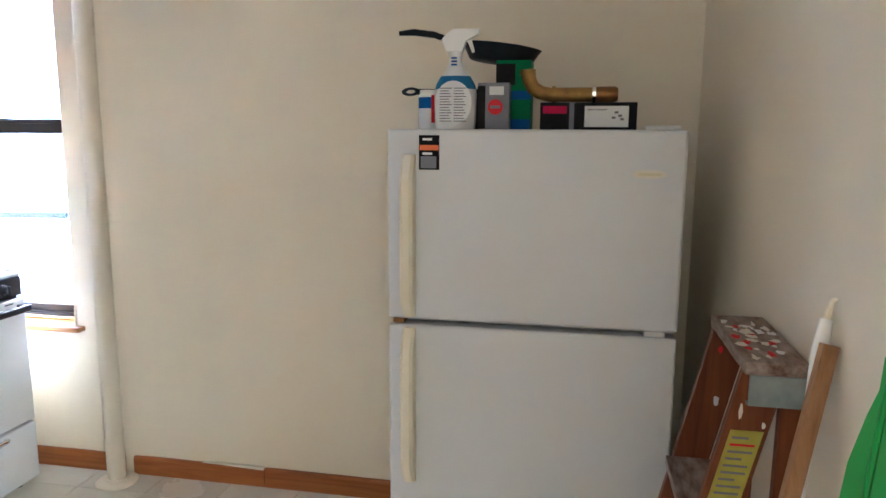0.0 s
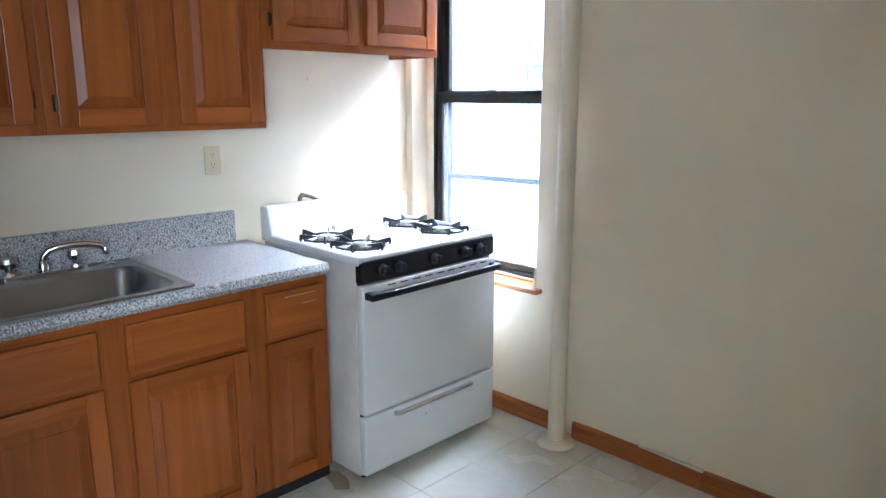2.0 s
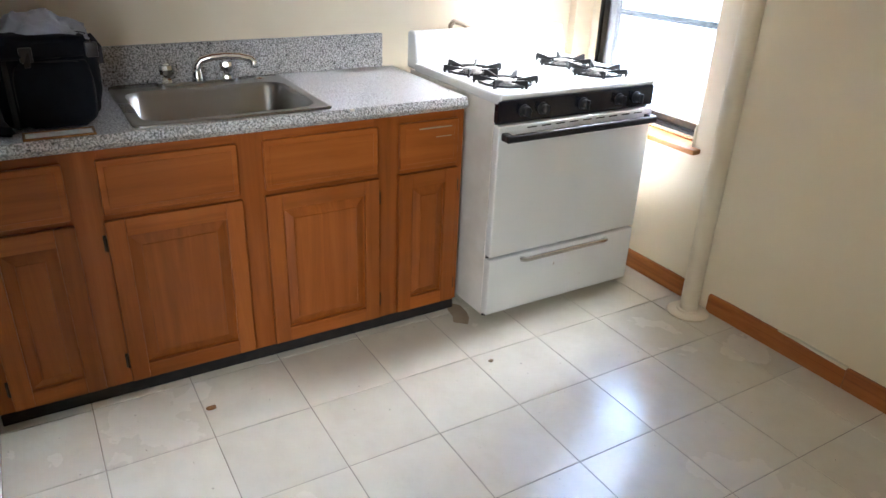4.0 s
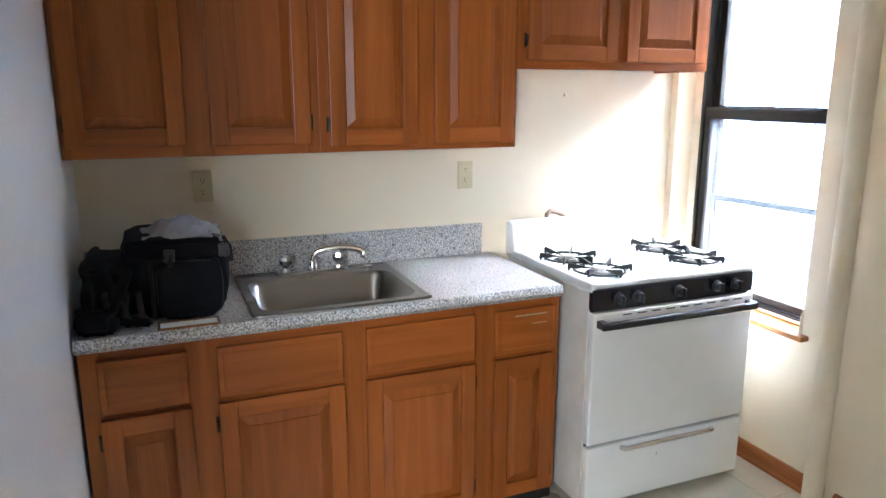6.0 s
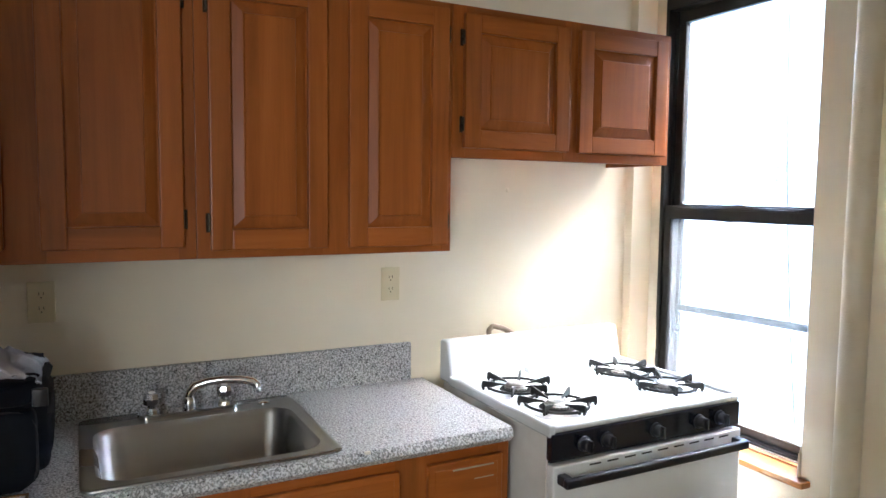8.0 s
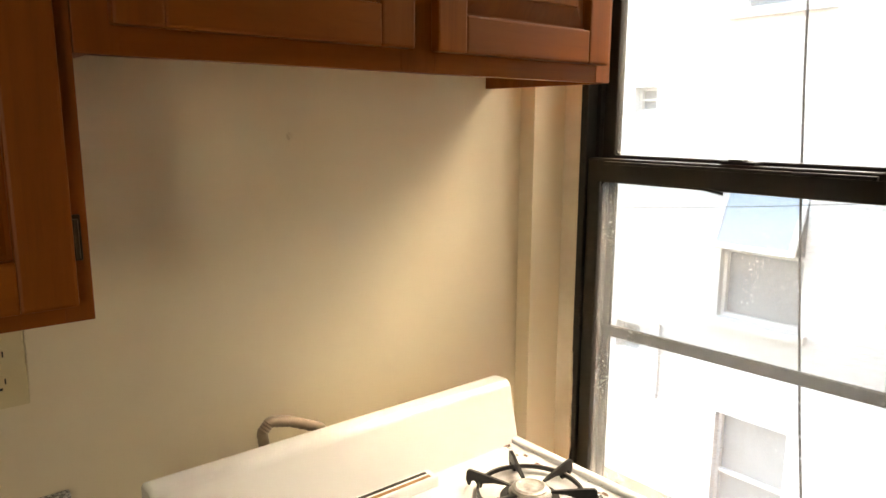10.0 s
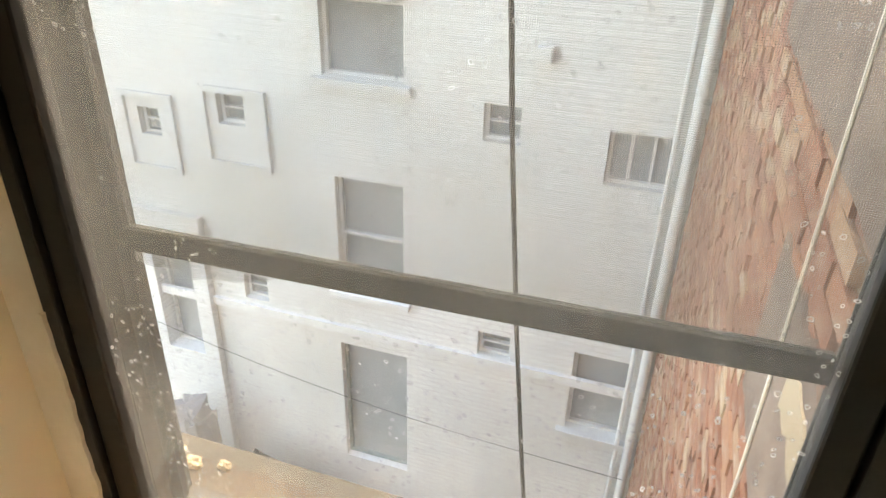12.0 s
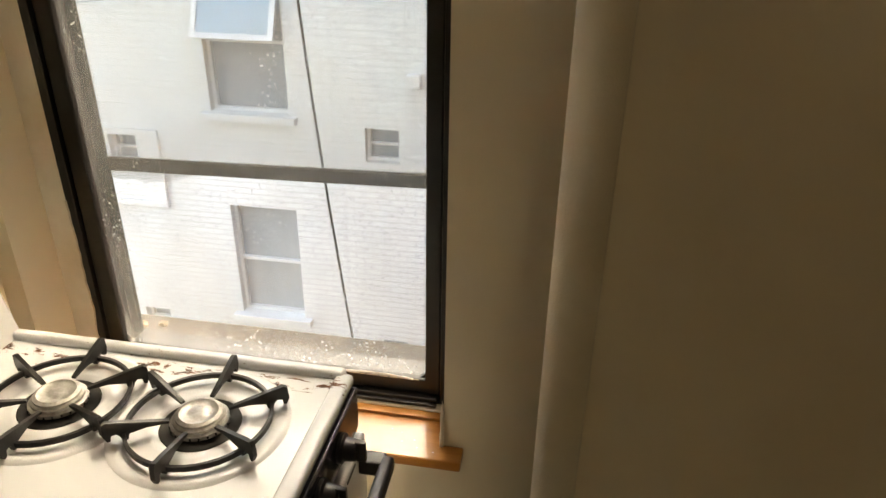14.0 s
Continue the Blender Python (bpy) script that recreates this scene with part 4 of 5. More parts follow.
guard = [(0.080, 0.900), (0.172, 0.900), (0.166, 0.930), (0.142, 1.038), (0.136, 1.048), (0.126, 1.052), (0.090, 1.050), (0.080, 1.040)]
bgd = part("backguard", slab(guard, SA, SC, "xz"), stove_white, stove, "white enamel backguard", True)
bm_mod = bgd.modifiers.new("soft", "BEVEL")
bm_mod.width, bm_mod.segments, bm_mod.limit_method = 0.010, 3, "ANGLE"
vent = part("oven_vent", cube(0.176, 0.212, -0.628, -0.418, TZ - 0.011, TZ + 0.012, 0.004), stove_white, stove, "slotted oven vent")
part("vent_slot", cube(0.183, 0.191, -0.612, -0.432, TZ + 0.0115, TZ + 0.0128), dark_void, vent)
part("vent_slot", cube(0.197, 0.205, -0.612, -0.432, TZ + 0.0115, TZ + 0.0128), copper, vent)


def burner(cx, cy, turn):
    z = TZ - 0.010
    well = part("burner_bowl", lathe([(0.126, 0.0), (0.122, 0.0035), (0.116, 0.0045), (0.108, 0.003), (0.096, 0.0012), (0.078, 0.0012), (0.072, 0.003), (0.064, 0.0035), (0.058, 0.0015), (0.055, -0.002)], (cx, cy, z), 44), stove_white, stove, "", True)
    part("burner_hole", lathe([(0.057, 0.0), (0.056, 0.0014), (0.003, 0.0014)], (cx, cy, z + 0.0002), 30), dark_void, well)
    head = part("burner_head", lathe([(0.036, 0.0), (0.041, 0.003), (0.041, 0.009), (0.037, 0.0115), (0.0365, 0.015), (0.033, 0.0175), (0.0325, 0.020), (0.027, 0.0225), (0.025, 0.0208), (0.012, 0.020), (0.010, 0.0212), (0.003, 0.0215)], (cx, cy, z + 0.0016), 28), aluminium, stove, "pitted aluminium burner head", True)
    for i in range(22):
        a = 2 * math.pi * i / 22
        part("port", cube(-0.0011, 0.0011, -0.0011, 0.0011, -0.0016, 0.0016), dark_void, head).matrix_local = Matrix.Translation((cx + 0.0408 * math.cos(a), cy + 0.0408 * math.sin(a), z + 0.0075))
    ring = rings([[(cx + q * math.cos(a), cy + q * math.sin(a), z + h) for q, h in ((0.0965, 0.008), (0.1015, 0.008), (0.1015, 0.016), (0.0965, 0.016))] for a in (2 * math.pi * k / 44 for k in range(44))], False, True)
    grate = part("grate", ring, iron, stove, "black enamelled wire grate")
    prof = [(0.040, 0.0200), (0.100, 0.0340), (0.119, 0.0375), (0.124, 0.034), (0.1255, 0.016), (0.121, 0.006), (0.1165, 0.007), (0.115, 0.015), (0.108, 0.0165), (0.1035, 0.011), (0.1015, 0.004), (0.094, 0.004), (0.092, 0.013), (0.070, 0.0175), (0.040, 0.0165)]
    for i in range(6):
        fin = slab(prof, -0.0032, 0.0032, "xz")
        fin.transform(Matrix.Translation((cx, cy, z)) @ Matrix.Rotation(radians(turn + 60 * i), 4, "Z"))
        part("finger", fin, iron, grate)


for cx, cy, turn in ((0.575, -0.312, 31), (0.352, -0.310, 33), (0.365, -0.785, 20), (0.590, -0.782, 5)):
    burner(cx, cy, turn)

gas = thing("gas_connector", (0.04, -0.70, 0.3), "ribbed tan flexible gas pipe behind the stove", "pipe")
hose = [(0.045, -0.55, 0.30), (0.045, -0.58, 0.80), (0.047, -0.565, 0.98), (0.05, -0.585, 1.030), (0.052, -0.65, 1.062), (0.052, -0.690, 1.072), (0.052, -0.706, 1.055), (0.050, -0.70, 1.01), (0.048, -0.69, 0.85), (0.045, -0.68, 0.30)]
fine_hose = []
for p, q in zip(hose, hose[1:]):
    fine_hose += [Vector(p).lerp(Vector(q), k / 8) for k in range(8)]
part("hose", tube(fine_hose, [0.011 if i % 2 else 0.0095 for i in range(len(fine_hose))], 10), hose_tan, gas, "", True)
part("valve", tube([(0.045, -0.55, 0.0), (0.045, -0.55, 0.31)], 0.013, 10), galvanised, gas)
part("valve", tube([(0.045, -0.68, 0.0), (0.045, -0.68, 0.31)], 0.013, 10), galvanised, gas)

# ---- fridge ----
FX0, FX1, FY, FT = 2.474, 3.254, -0.745, 1.496
fridge = thing("fridge", (2.865, -0.38, 0), "white top-freezer fridge with yellowed handles standing by the wall", "fridge")
part("body", cube(FX0 + 0.006, FX1 - 0.006, FY + 0.072, -0.045, 0.03, FT - 0.006, 0.006), fridge_white, fridge)
part("kick_grille", cube(FX0 + 0.02, FX1 - 0.02, FY + 0.03, FY + 0.075, 0.02, 0.085, 0.004), black_plastic, fridge)
for x in (FX0 + 0.06, FX1 - 0.06):
    for y in (FY + 0.12, -0.10):
        part("foot", cube(x - 0.02, x + 0.02, y - 0.02, y + 0.02, 0.0, 0.035), dark_void, fridge)
part("door_gasket", merge(cube(FX0 + 0.01, FX1 - 0.01, FY + 0.058, FY + 0.073, 0.10, 0.945), cube(FX0 + 0.01, FX1 - 0.01, FY + 0.058, FY + 0.073, 0.985, FT - 0.01)), galvanised, fridge, "grey rubber door gasket")
fz = part("freezer_door", cube(FX0, FX1, FY, FY + 0.060, 0.972, FT, 0.010, 3), fridge_white, fridge, "", True)
fd = part("fridge_door", cube(FX0, FX1, FY, FY + 0.060, 0.095, 0.955, 0.010, 3), fridge_white, fridge, "", True)


def pull(owner, z0, z1):
    prof = [(0.0, 0.0), (0.10, -0.030), (0.16, -0.038), (0.84, -0.038), (0.90, -0.030), (1.0, 0.0)]
    loops = []
    for f, d in prof:
        z = z0 + (z1 - z0) * f
        loops.append([(2.518, FY + 0.004, z), (2.518, FY + d - 0.006, z), (2.526, FY + d - 0.014, z), (2.545, FY + d - 0.014, z), (2.553, FY + d - 0.006, z), (2.553, FY + 0.004, z)])
    part("handle", rings(loops), yellowed, owner, "yellowed plastic handle", True)


pull(fz, 0.980, 1.428)
pull(fd, 0.488, 0.948)
part("hinge_cover", cube(FX1 - 0.085, FX1 - 0.030, FY + 0.004, FY + 0.05, 0.956, 0.971, 0.004), white_plastic, fridge, "white middle hinge cover")
part("left_cap", cube(FX0 + 0.012, FX0 + 0.045, FY + 0.004, FY + 0.05, 0.957, 0.970, 0.004), copper, fridge)
badge = part("badge", slab([(3.163 + 0.044 * math.cos(a), 1.384 + 0.0115 * math.sin(a)) for a in (2 * math.pi * k / 28 for k in range(28))], FY - 0.003, FY + 0.002), white_strip, fz, "oval cream badge")
part("badge_line", cube(3.135, 3.191, FY - 0.0036, FY - 0.003, 1.381, 1.387), ivory, badge)
tag = part("sticker", cube(2.562, 2.618, FY - 0.0012, FY + 0.001, 1.388, 1.480), box_black, fz, "black and orange sticker with small print")
part("orange_band", cube(2.564, 2.616, FY - 0.0020, FY - 0.0012, 1.440, 1.454), orange_label, tag)
for z in (1.466, 1.428):
    part("print_bar", cube(2.572, 2.598, FY - 0.0020, FY - 0.0012, z, z + 0.006), paper_white, tag)
part("grey_square", cube(2.567, 2.610, FY - 0.0020, FY - 0.0012, 1.392, 1.424), box_grey, tag)

# ---- things on the fridge ----
T = FT + 0.0
spray = thing("spray_bottle", (2.635, -0.60, T), "white trigger spray bottle with a printed paper label", "bottle")


def ellipse_loop(cx, cy, z, rx, ry, n=24):
    return [(cx + rx * math.cos(2 * math.pi * j / n), cy + ry * math.sin(2 * math.pi * j / n), z) for j in range(n)]


body_prof = [(0.000, 0.052, 0.030), (0.006, 0.058, 0.034), (0.05, 0.060, 0.036), (0.10, 0.061, 0.036), (0.125, 0.055, 0.034), (0.15, 0.040, 0.028), (0.165, 0.026, 0.022), (0.185, 0.019, 0.018), (0.20, 0.017, 0.017)]
part("bottle", rings([ellipse_loop(2.635, -0.60, T + z, a, b) for z, a, b in body_prof]), white_plastic, spray, "", True)
part("shoulder_band", rings([ellipse_loop(2.635, -0.60, T + z, a + 0.0008, b + 0.0008) for z, a, b in ((0.112, 0.0585, 0.0352), (0.125, 0.055, 0.034), (0.148, 0.0415, 0.0286))]), label_blue, spray, "blue label band", True)
lab = part("label", slab([(2.635 + 0.052 * math.cos(a), T + 0.072 + 0.062 * math.sin(a)) for a in (2 * math.pi * k / 28 for k in range(28))], -0.6385, -0.634), paper_white, spray, "off-white back label")
for i in range(13):
    for side in (0, 1):
        part("print_bar", cube(2.597 + side * 0.040, 2.631 + side * 0.040 - 0.004 * (i % 3), -0.6392, -0.6384, T + 0.022 + i * 0.0075, T + 0.0245 + i * 0.0075), ink, lab)
part("collar", lathe([(0.018, 0.0), (0.019, 0.002), (0.019, 0.02), (0.014, 0.024)], (2.635, -0.60, T + 0.196), 16), white_plastic, spray, "", True)
for i in range(3):
    part("print_bar", cube(2.626, 2.642, -0.6212, -0.6190, T + 0.176 + i * 0.009, T + 0.181 + i * 0.009), deep_blue, spray)
part("trigger_head", slab([(2.612, T + 0.215), (2.655, T + 0.215), (2.664, T + 0.243), (2.700, T + 0.262), (2.702, T + 0.275), (2.63, T + 0.276), (2.610, T + 0.262), (2.596, T + 0.248)], -0.613, -0.587), white_plastic, spray)
part("trigger", slab([(2.668, T + 0.244), (2.680, T + 0.246), (2.688, T + 0.215), (2.682, T + 0.212)], -0.607, -0.593), white_plastic, spray)


def carton(name, x0, x1, y0, y1, z1, main, label, bands=()):
    c = thing(name, ((x0 + x1) / 2, (y0 + y1) / 2, T), label, "box")
    part("carton", cube(x0, x1, y0, y1, T, z1, 0.0015, 1), main, c)
    for nm, m, a, b, p, q in bands:
        part(nm, cube(a, b, y0 - 0.0010, y0 + 0.0005, p, q), m, c)
    return c


carton("paint_box", 2.745, 2.845, -0.56, -0.46, T + 0.195, label_green, "green and blue printed carton under the skillet", [("blue_band", deep_blue, 2.745, 2.845, T, T + 0.030), ("blue_band", deep_blue, 2.745, 2.845, T + 0.085, T + 0.110), ("dark_band", box_black, 2.745, 2.80, T + 0.125, T + 0.185)])
gb = carton("grey_box", 2.702, 2.790, -0.625, -0.57, T + 0.128, box_grey, "silver-grey carton with a red round mark", [("print_bar", paper_white, 2.735, 2.775, T + 0.095, T + 0.118), ("dark_side", box_black, 2.702, 2.724, T + 0.002, T + 0.120)])
part("red_mark", slab([(2.752 + 0.021 * math.cos(a), T + 0.062 + 0.021 * math.sin(a)) for a in (2 * math.pi * k / 24 for k in range(24))], -0.6268, -0.6250), label_red, gb)
part("print_bar", cube(2.738, 2.766, -0.6275, -0.6268, T + 0.058, T + 0.066), box_grey, gb)
tub = thing("plastic_tub", (2.545, -0.52, T), "white and blue plastic tub with a red stripe", "tub")
part("tub_body", lathe([(0.032, 0.0), (0.034, 0.004), (0.034, 0.100), (0.030, 0.105), (0.030, 0.115), (0.004, 0.116)], (2.545, -0.52, T), 24), white_plastic, tub, "", True)
part("blue_patch", lathe([(0.0348, 0.062), (0.0348, 0.094)], (2.545, -0.52, T), 24), deep_blue, tub)
part("red_stripe", cube(2.556, 2.566, -0.5565, -0.550, T + 0.02, T + 0.10), label_red, tub)

skillet = thing("skillet", (2.74, -0.44, T + 0.20), "black non-stick skillet lying on a carton", "pan")
SK = T + 0.196
tilt = Matrix.Translation((2.745, -0.47, SK)) @ Matrix.Rotation(radians(7), 4, "Y")
part("pan", moved(lathe([(0.085, 0.0), (0.092, 0.004), (0.116, 0.045), (0.119, 0.046), (0.114, 0.043), (0.090, 0.008), (0.003, 0.006)], (0, 0, 0), 40), tilt), pan_black, skillet, "", True)
part("pan_handle", moved(tube([(-0.112, -0.01, 0.034), (-0.15, -0.02, 0.046), (-0.20, -0.035, 0.056), (-0.26, -0.05, 0.055), (-0.30, -0.06, 0.046)], [0.010, 0.010, 0.012, 0.012, 0.008], 12, squash=0.6), tilt), pan_black, skillet, "", True)
small = thing("small_pan", (2.64, -0.45, T), "small black pan with a ring-ended handle", "pan")
part("pan", lathe([(0.070, 0.0), (0.075, 0.004), (0.086, 0.115), (0.088, 0.116), (0.083, 0.112), (0.070, 0.006), (0.003, 0.005)], (2.655, -0.455, T), 36), pan_black, small, "", True)
part("pan_handle", merge(tube([(2.573, -0.47, T + 0.110), (2.53, -0.49, T + 0.112), (2.50, -0.505, T + 0.112)], [0.011, 0.010, 0.009], 10), moved(torus(0, 0, 0, 0.014, 0.005, 20, 8), Matrix.Translation((2.484, -0.512, T + 0.112)) @ Matrix.Diagonal((1.5, 1, 0.8, 1)) @ Matrix.Rotation(radians(60), 4, "X"))), pan_black, small, "", True)

bb = carton("black_box", 2.876, 3.134, -0.63, -0.52, T + 0.074, box_black, "low black carton with red and white labels", [("red_label", label_pink, 2.884, 2.948, T + 0.044, T + 0.064), ("white_label", paper_white, 2.996, 3.112, T + 0.008, T + 0.064), ("print_bar", ink, 3.004, 3.055, T + 0.052, T + 0.056), ("grey_band", box_grey, 2.955, 2.968, T, T + 0.073)])
for bx_, bz_ in ((3.075, 0.044), (3.085, 0.035), (3.068, 0.030), (3.09, 0.026)):
    part("print_mark", cube(bx_, bx_ + 0.010, -0.6318, -0.6309, T + bz_, T + bz_ + 0.006), ink, bb)
elbow = thing("brass_drain_elbow", (2.96, -0.58, T + 0.075), "tarnished brass drain pipe elbow lying on the black carton", "pipe")
EZ = T + 0.075
bend = [(2.838, -0.585, EZ + 0.085), (2.842, -0.585, EZ + 0.062), (2.852, -0.583, EZ + 0.042), (2.872, -0.582, EZ + 0.028), (2.90, -0.58, EZ + 0.022), (2.95, -0.58, EZ + 0.022), (3.02, -0.58, EZ + 0.022)]
part("pipe", tube(bend, 0.0195, 20), brass, elbow, "", True)
part("collar", tube([(2.838, -0.585, EZ + 0.076), (2.837, -0.585, EZ + 0.090)], 0.0215, 20), brass, elbow, "", True)
for cx in (2.905, 3.015):
    part("collar", tube([(cx, -0.58, EZ + 0.022), (cx + 0.010, -0.58, EZ + 0.022)], 0.0235, 20), chrome if cx > 3 else brass, elbow, "", True)
part("end_nut", tube([(3.025, -0.58, EZ + 0.022), (3.075, -0.58, EZ + 0.0225), (3.084, -0.58, EZ + 0.0225)], [0.0215, 0.0215, 0.017], 20), copper, elbow, "dull copper end piece", True)
lidt = thing("soap_dish", (3.20, -0.62, T), "small flat white plastic dish", "dish")
part("dish", cube(3.155, 3.245, -0.66, -0.59, T, T + 0.012, 0.004), white_plastic, lidt)

# ---- stepladder and things by the east wall ----
lad = thing("stepladder", (3.25, -1.20, 0), "short brown wooden stepladder splashed with old paint", "ladder")
LZ, LY0, LY1 = 1.098, -1.365, -1.035
paint_top = surface("paint_splashed_wood", (0.085, 0.03, 0.018), (0.36, 0.30, 0.25), 45.0, 0.75, 0.6, 90.0, 0.003, stretch=(1, 0.3, 1))
part("top_cap", cube(3.280, 3.386, LY0, LY1, LZ - 0.024, LZ, 0.003), paint_top, lad, "top cap crusted with grey and red paint drips")
rnd = random.Random(11)
for i in range(46):
    sx, sy = rnd.uniform(3.29, 3.37), rnd.uniform(LY0 + 0.02, LY1 - 0.05)
    part("paint_drip", blob(sx, sy, LZ, rnd.uniform(0.003, 0.010), rnd.uniform(0.004, 0.018), 0.0018, 0.9, 0.7, i, 10, 6), (white_strip, label_red, paper_white, white_strip, junk_tan)[i % 5], lad)


def rail(top, foot, y, w, t):
    a, b = Vector((top, y, LZ - 0.024)), Vector((foot, y, 0.0))
    return rings([[(p.x - w / 2, y - t / 2, p.z), (p.x + w / 2, y - t / 2, p.z), (p.x + w / 2, y + t / 2, p.z), (p.x - w / 2, y + t / 2, p.z)] for p in (a, b)])


for y in (LY0 + 0.035, LY1 - 0.022):
    part("front_rail", rail(3.320, 3.075, y, 0.075, 0.020), ladder_wood, lad)
    part("rear_leg", rail(3.366, 3.362, y, 0.034, 0.020), ladder_wood, lad)
for i, z in enumerate((0.26, 0.52, 0.78)):
    x = 3.320 + (3.075 - 3.320) * (1 - z / 1.074)
    part("step", cube(x - 0.055, x + 0.055, LY0 + 0.046, LY1 - 0.033, z - 0.020, z, 0.002), paint_top, lad, "paint-splashed step")
    part("step_brace", cube(x - 0.03, x - 0.02, LY0 + 0.046, LY1 - 0.033, z - 0.06, z - 0.02), galvanised, lad)
part("bracket", merge(cube(3.290, 3.384, LY0 + 0.006, LY0 + 0.010, LZ - 0.082, LZ - 0.026, 0.001), cube(3.290, 3.32, LY0 + 0.010, LY0 + 0.024, LZ - 0.082, LZ - 0.078)), galvanised, lad, "blue-grey steel corner bracket")
part("bracket", cube(3.290, 3.384, LY1 - 0.010, LY1 - 0.006, LZ - 0.082, LZ - 0.026, 0.001), galvanised, lad)
lab_a, lab_b = LZ - 0.135, LZ - 0.42
shift = (3.075 - 3.320) / 1.074
yl = part("warning_label", slab([(3.320 + shift * (LZ - 0.024 - z) + dx, z) for dx, z in ((-0.026, lab_a), (0.030, lab_a), (0.030, lab_b), (-0.026, lab_b))], LY0 + 0.0235, LY0 + 0.0248), yellow_label, lad, "yellow warning label with small print")
for i in range(20):
    z = lab_a - 0.012 - i * 0.0135
    x = 3.320 + shift * (LZ - 0.024 - z)
    part("print_bar", cube(x - 0.020, x + (0.022 if i % 3 else 0.008), LY0 + 0.0225, LY0 + 0.0236, z - 0.004, z), ink if i != 1 else label_red, yl)
part("step_label", cube(3.225, 3.27, -1.30, -1.27, 0.7795, 0.7812), paper_white, lad, "small white and red label")
part("spreader", tube([(3.27, LY0 + 0.05, 0.80), (3.35, LY0 + 0.05, 0.78)], 0.005, 8), galvanised, lad)

stick = thing("wooden_stick", (3.06, -1.72, 0), "bare square wooden stick leaning on the wall", "stick")
sa, sb = Vector((3.374, -1.47, 1.165)), Vector((3.13, -1.66, 0.0))


def beam(a, b, w, t):
    d = (b - a).normalized()
    u = d.cross(Vector((0, 1, 0))).normalized() * (w / 2)
    v = d.cross(u).normalized() * (t / 2)
    return rings([[p + u + v, p - u + v, p - u - v, p + u - v] for p in (a, b)])


part("stick", beam(sa, sb, 0.024, 0.020), stick_wood, stick)
tubep = thing("white_tube", (3.155, -1.62, 0), "slim white plastic tube with a wire nozzle on the wall", "tube")
part("tube", tube([(3.180, -1.640, 0.0), (3.346, -1.482, 0.92), (3.366, -1.452, 1.150), (3.374, -1.446, 1.200)], [0.009, 0.009, 0.012, 0.010], 16), white_plastic, tubep, "", True)
part("nozzle", tube([(3.374, -1.446, 1.198), (3.377, -1.446, 1.216), (3.381, -1.446, 1.230), (3.387, -1.446, 1.232)], [0.006, 0.005, 0.004, 0.003], 8), yellowed, tubep, "", True)
pad = thing("plastic_paddle", (3.30, -1.66, 0), "bright green plastic paddle with a long pole leaning upright", "paddle")
ol = [(0.000, 0.0), (0.020, 0.02), (0.045, 0.08), (0.056, 0.16), (0.050, 0.24), (0.030, 0.31), (0.018, 0.345), (0.020, 0.385), (0.012, 0.40), (-0.012, 0.40), (-0.018, 0.385), (-0.016, 0.345), (-0.030, 0.31), (-0.050, 0.24), (-0.054, 0.16), (-0.040, 0.08), (-0.018, 0.02)]
pm = Matrix.Translation((3.333, -1.71, 0.835)) @ Matrix.Diagonal((0.52, 0.52, 1, 1)) @ Matrix.Rotation(radians(9), 4, "Y") @ Matrix.Rotation(radians(-32), 4, "Z")
part("blade", moved(slab(ol, -0.006, 0.006), pm), green_plastic, pad)
part("rib", moved(tube([(0, -0.006, 0.02), (0, -0.010, 0.20), (0, -0.006, 0.38)], 0.008, 8), pm), green_plastic, pad)
part("pole", tube([(3.335, -1.71, 0.92), (3.29, -1.71, 0.0)], 0.011, 12), green_plastic, pad)

# old paint splashes on the rails
rnd = random.Random(29)
for i in range(34):
    z = rnd.uniform(0.1, 1.03)
    x = 3.320 + shift * (LZ - 0.024 - z) + rnd.uniform(-0.032, 0.032)
    y = (LY0 + 0.0248, LY1 - 0.0322)[i % 2]
    part("paint_splash", blob(x, y, z, rnd.uniform(0.002, 0.006), 0.0008, rnd.uniform(0.003, 0.014), 0.9, 0.7, i, 8, 6), (white_strip, paper_white, white_strip, label_red)[i % 4], lad)

# ---- backpack on the worktop ----
CTZ = CT + 0.0005
pack = thing("backpack", (0.38, -2.33, CT), "black nylon backpack lying on the worktop", "backpack")
body = blob(0.36, -2.315, CTZ + 0.128, 0.195, 0.165, 0.130, 0.55, 0.07, 4.0, 48, 30)
part("main_body", body, pack_cloth, pack, "", True)
part("front_pocket", blob(0.535, -2.275, CTZ + 0.105, 0.040, 0.098, 0.092, 0.40, 0.05, 9.0, 36, 22), pack_cloth, pack, "", True)
seam = [(0.578, -2.275 + 0.095 * c, CTZ + 0.105 + 0.088 * s) for c, s in ((math.copysign(abs(math.cos(a)) ** 0.5, math.cos(a)), math.copysign(abs(math.sin(a)) ** 0.5, math.sin(a))) for a in (2 * math.pi * k / 32 for k in range(32)))]
part("zip_seam", tube([(0.560, y, z) for _, y, z in seam], 0.004, 6, True), strap_cloth, pack)
part("top_flap", blob(0.38, -2.31, CTZ + 0.228, 0.19, 0.15, 0.036, 0.5, 0.10, 2.0, 36, 18), pack_cloth, pack, "", True)
part("compression_strap", tube([(0.555, -2.385, CTZ + 0.20), (0.572, -2.385, CTZ + 0.18), (0.575, -2.385, CTZ + 0.10), (0.56, -2.385, CTZ + 0.02)], 0.011, 8, squash=0.3), strap_cloth, pack)
part("compression_strap", tube([(0.50, -2.33, CTZ + 0.262), (0.565, -2.33, CTZ + 0.225), (0.580, -2.33, CTZ + 0.185)], 0.011, 8, squash=0.3), strap_cloth, pack)
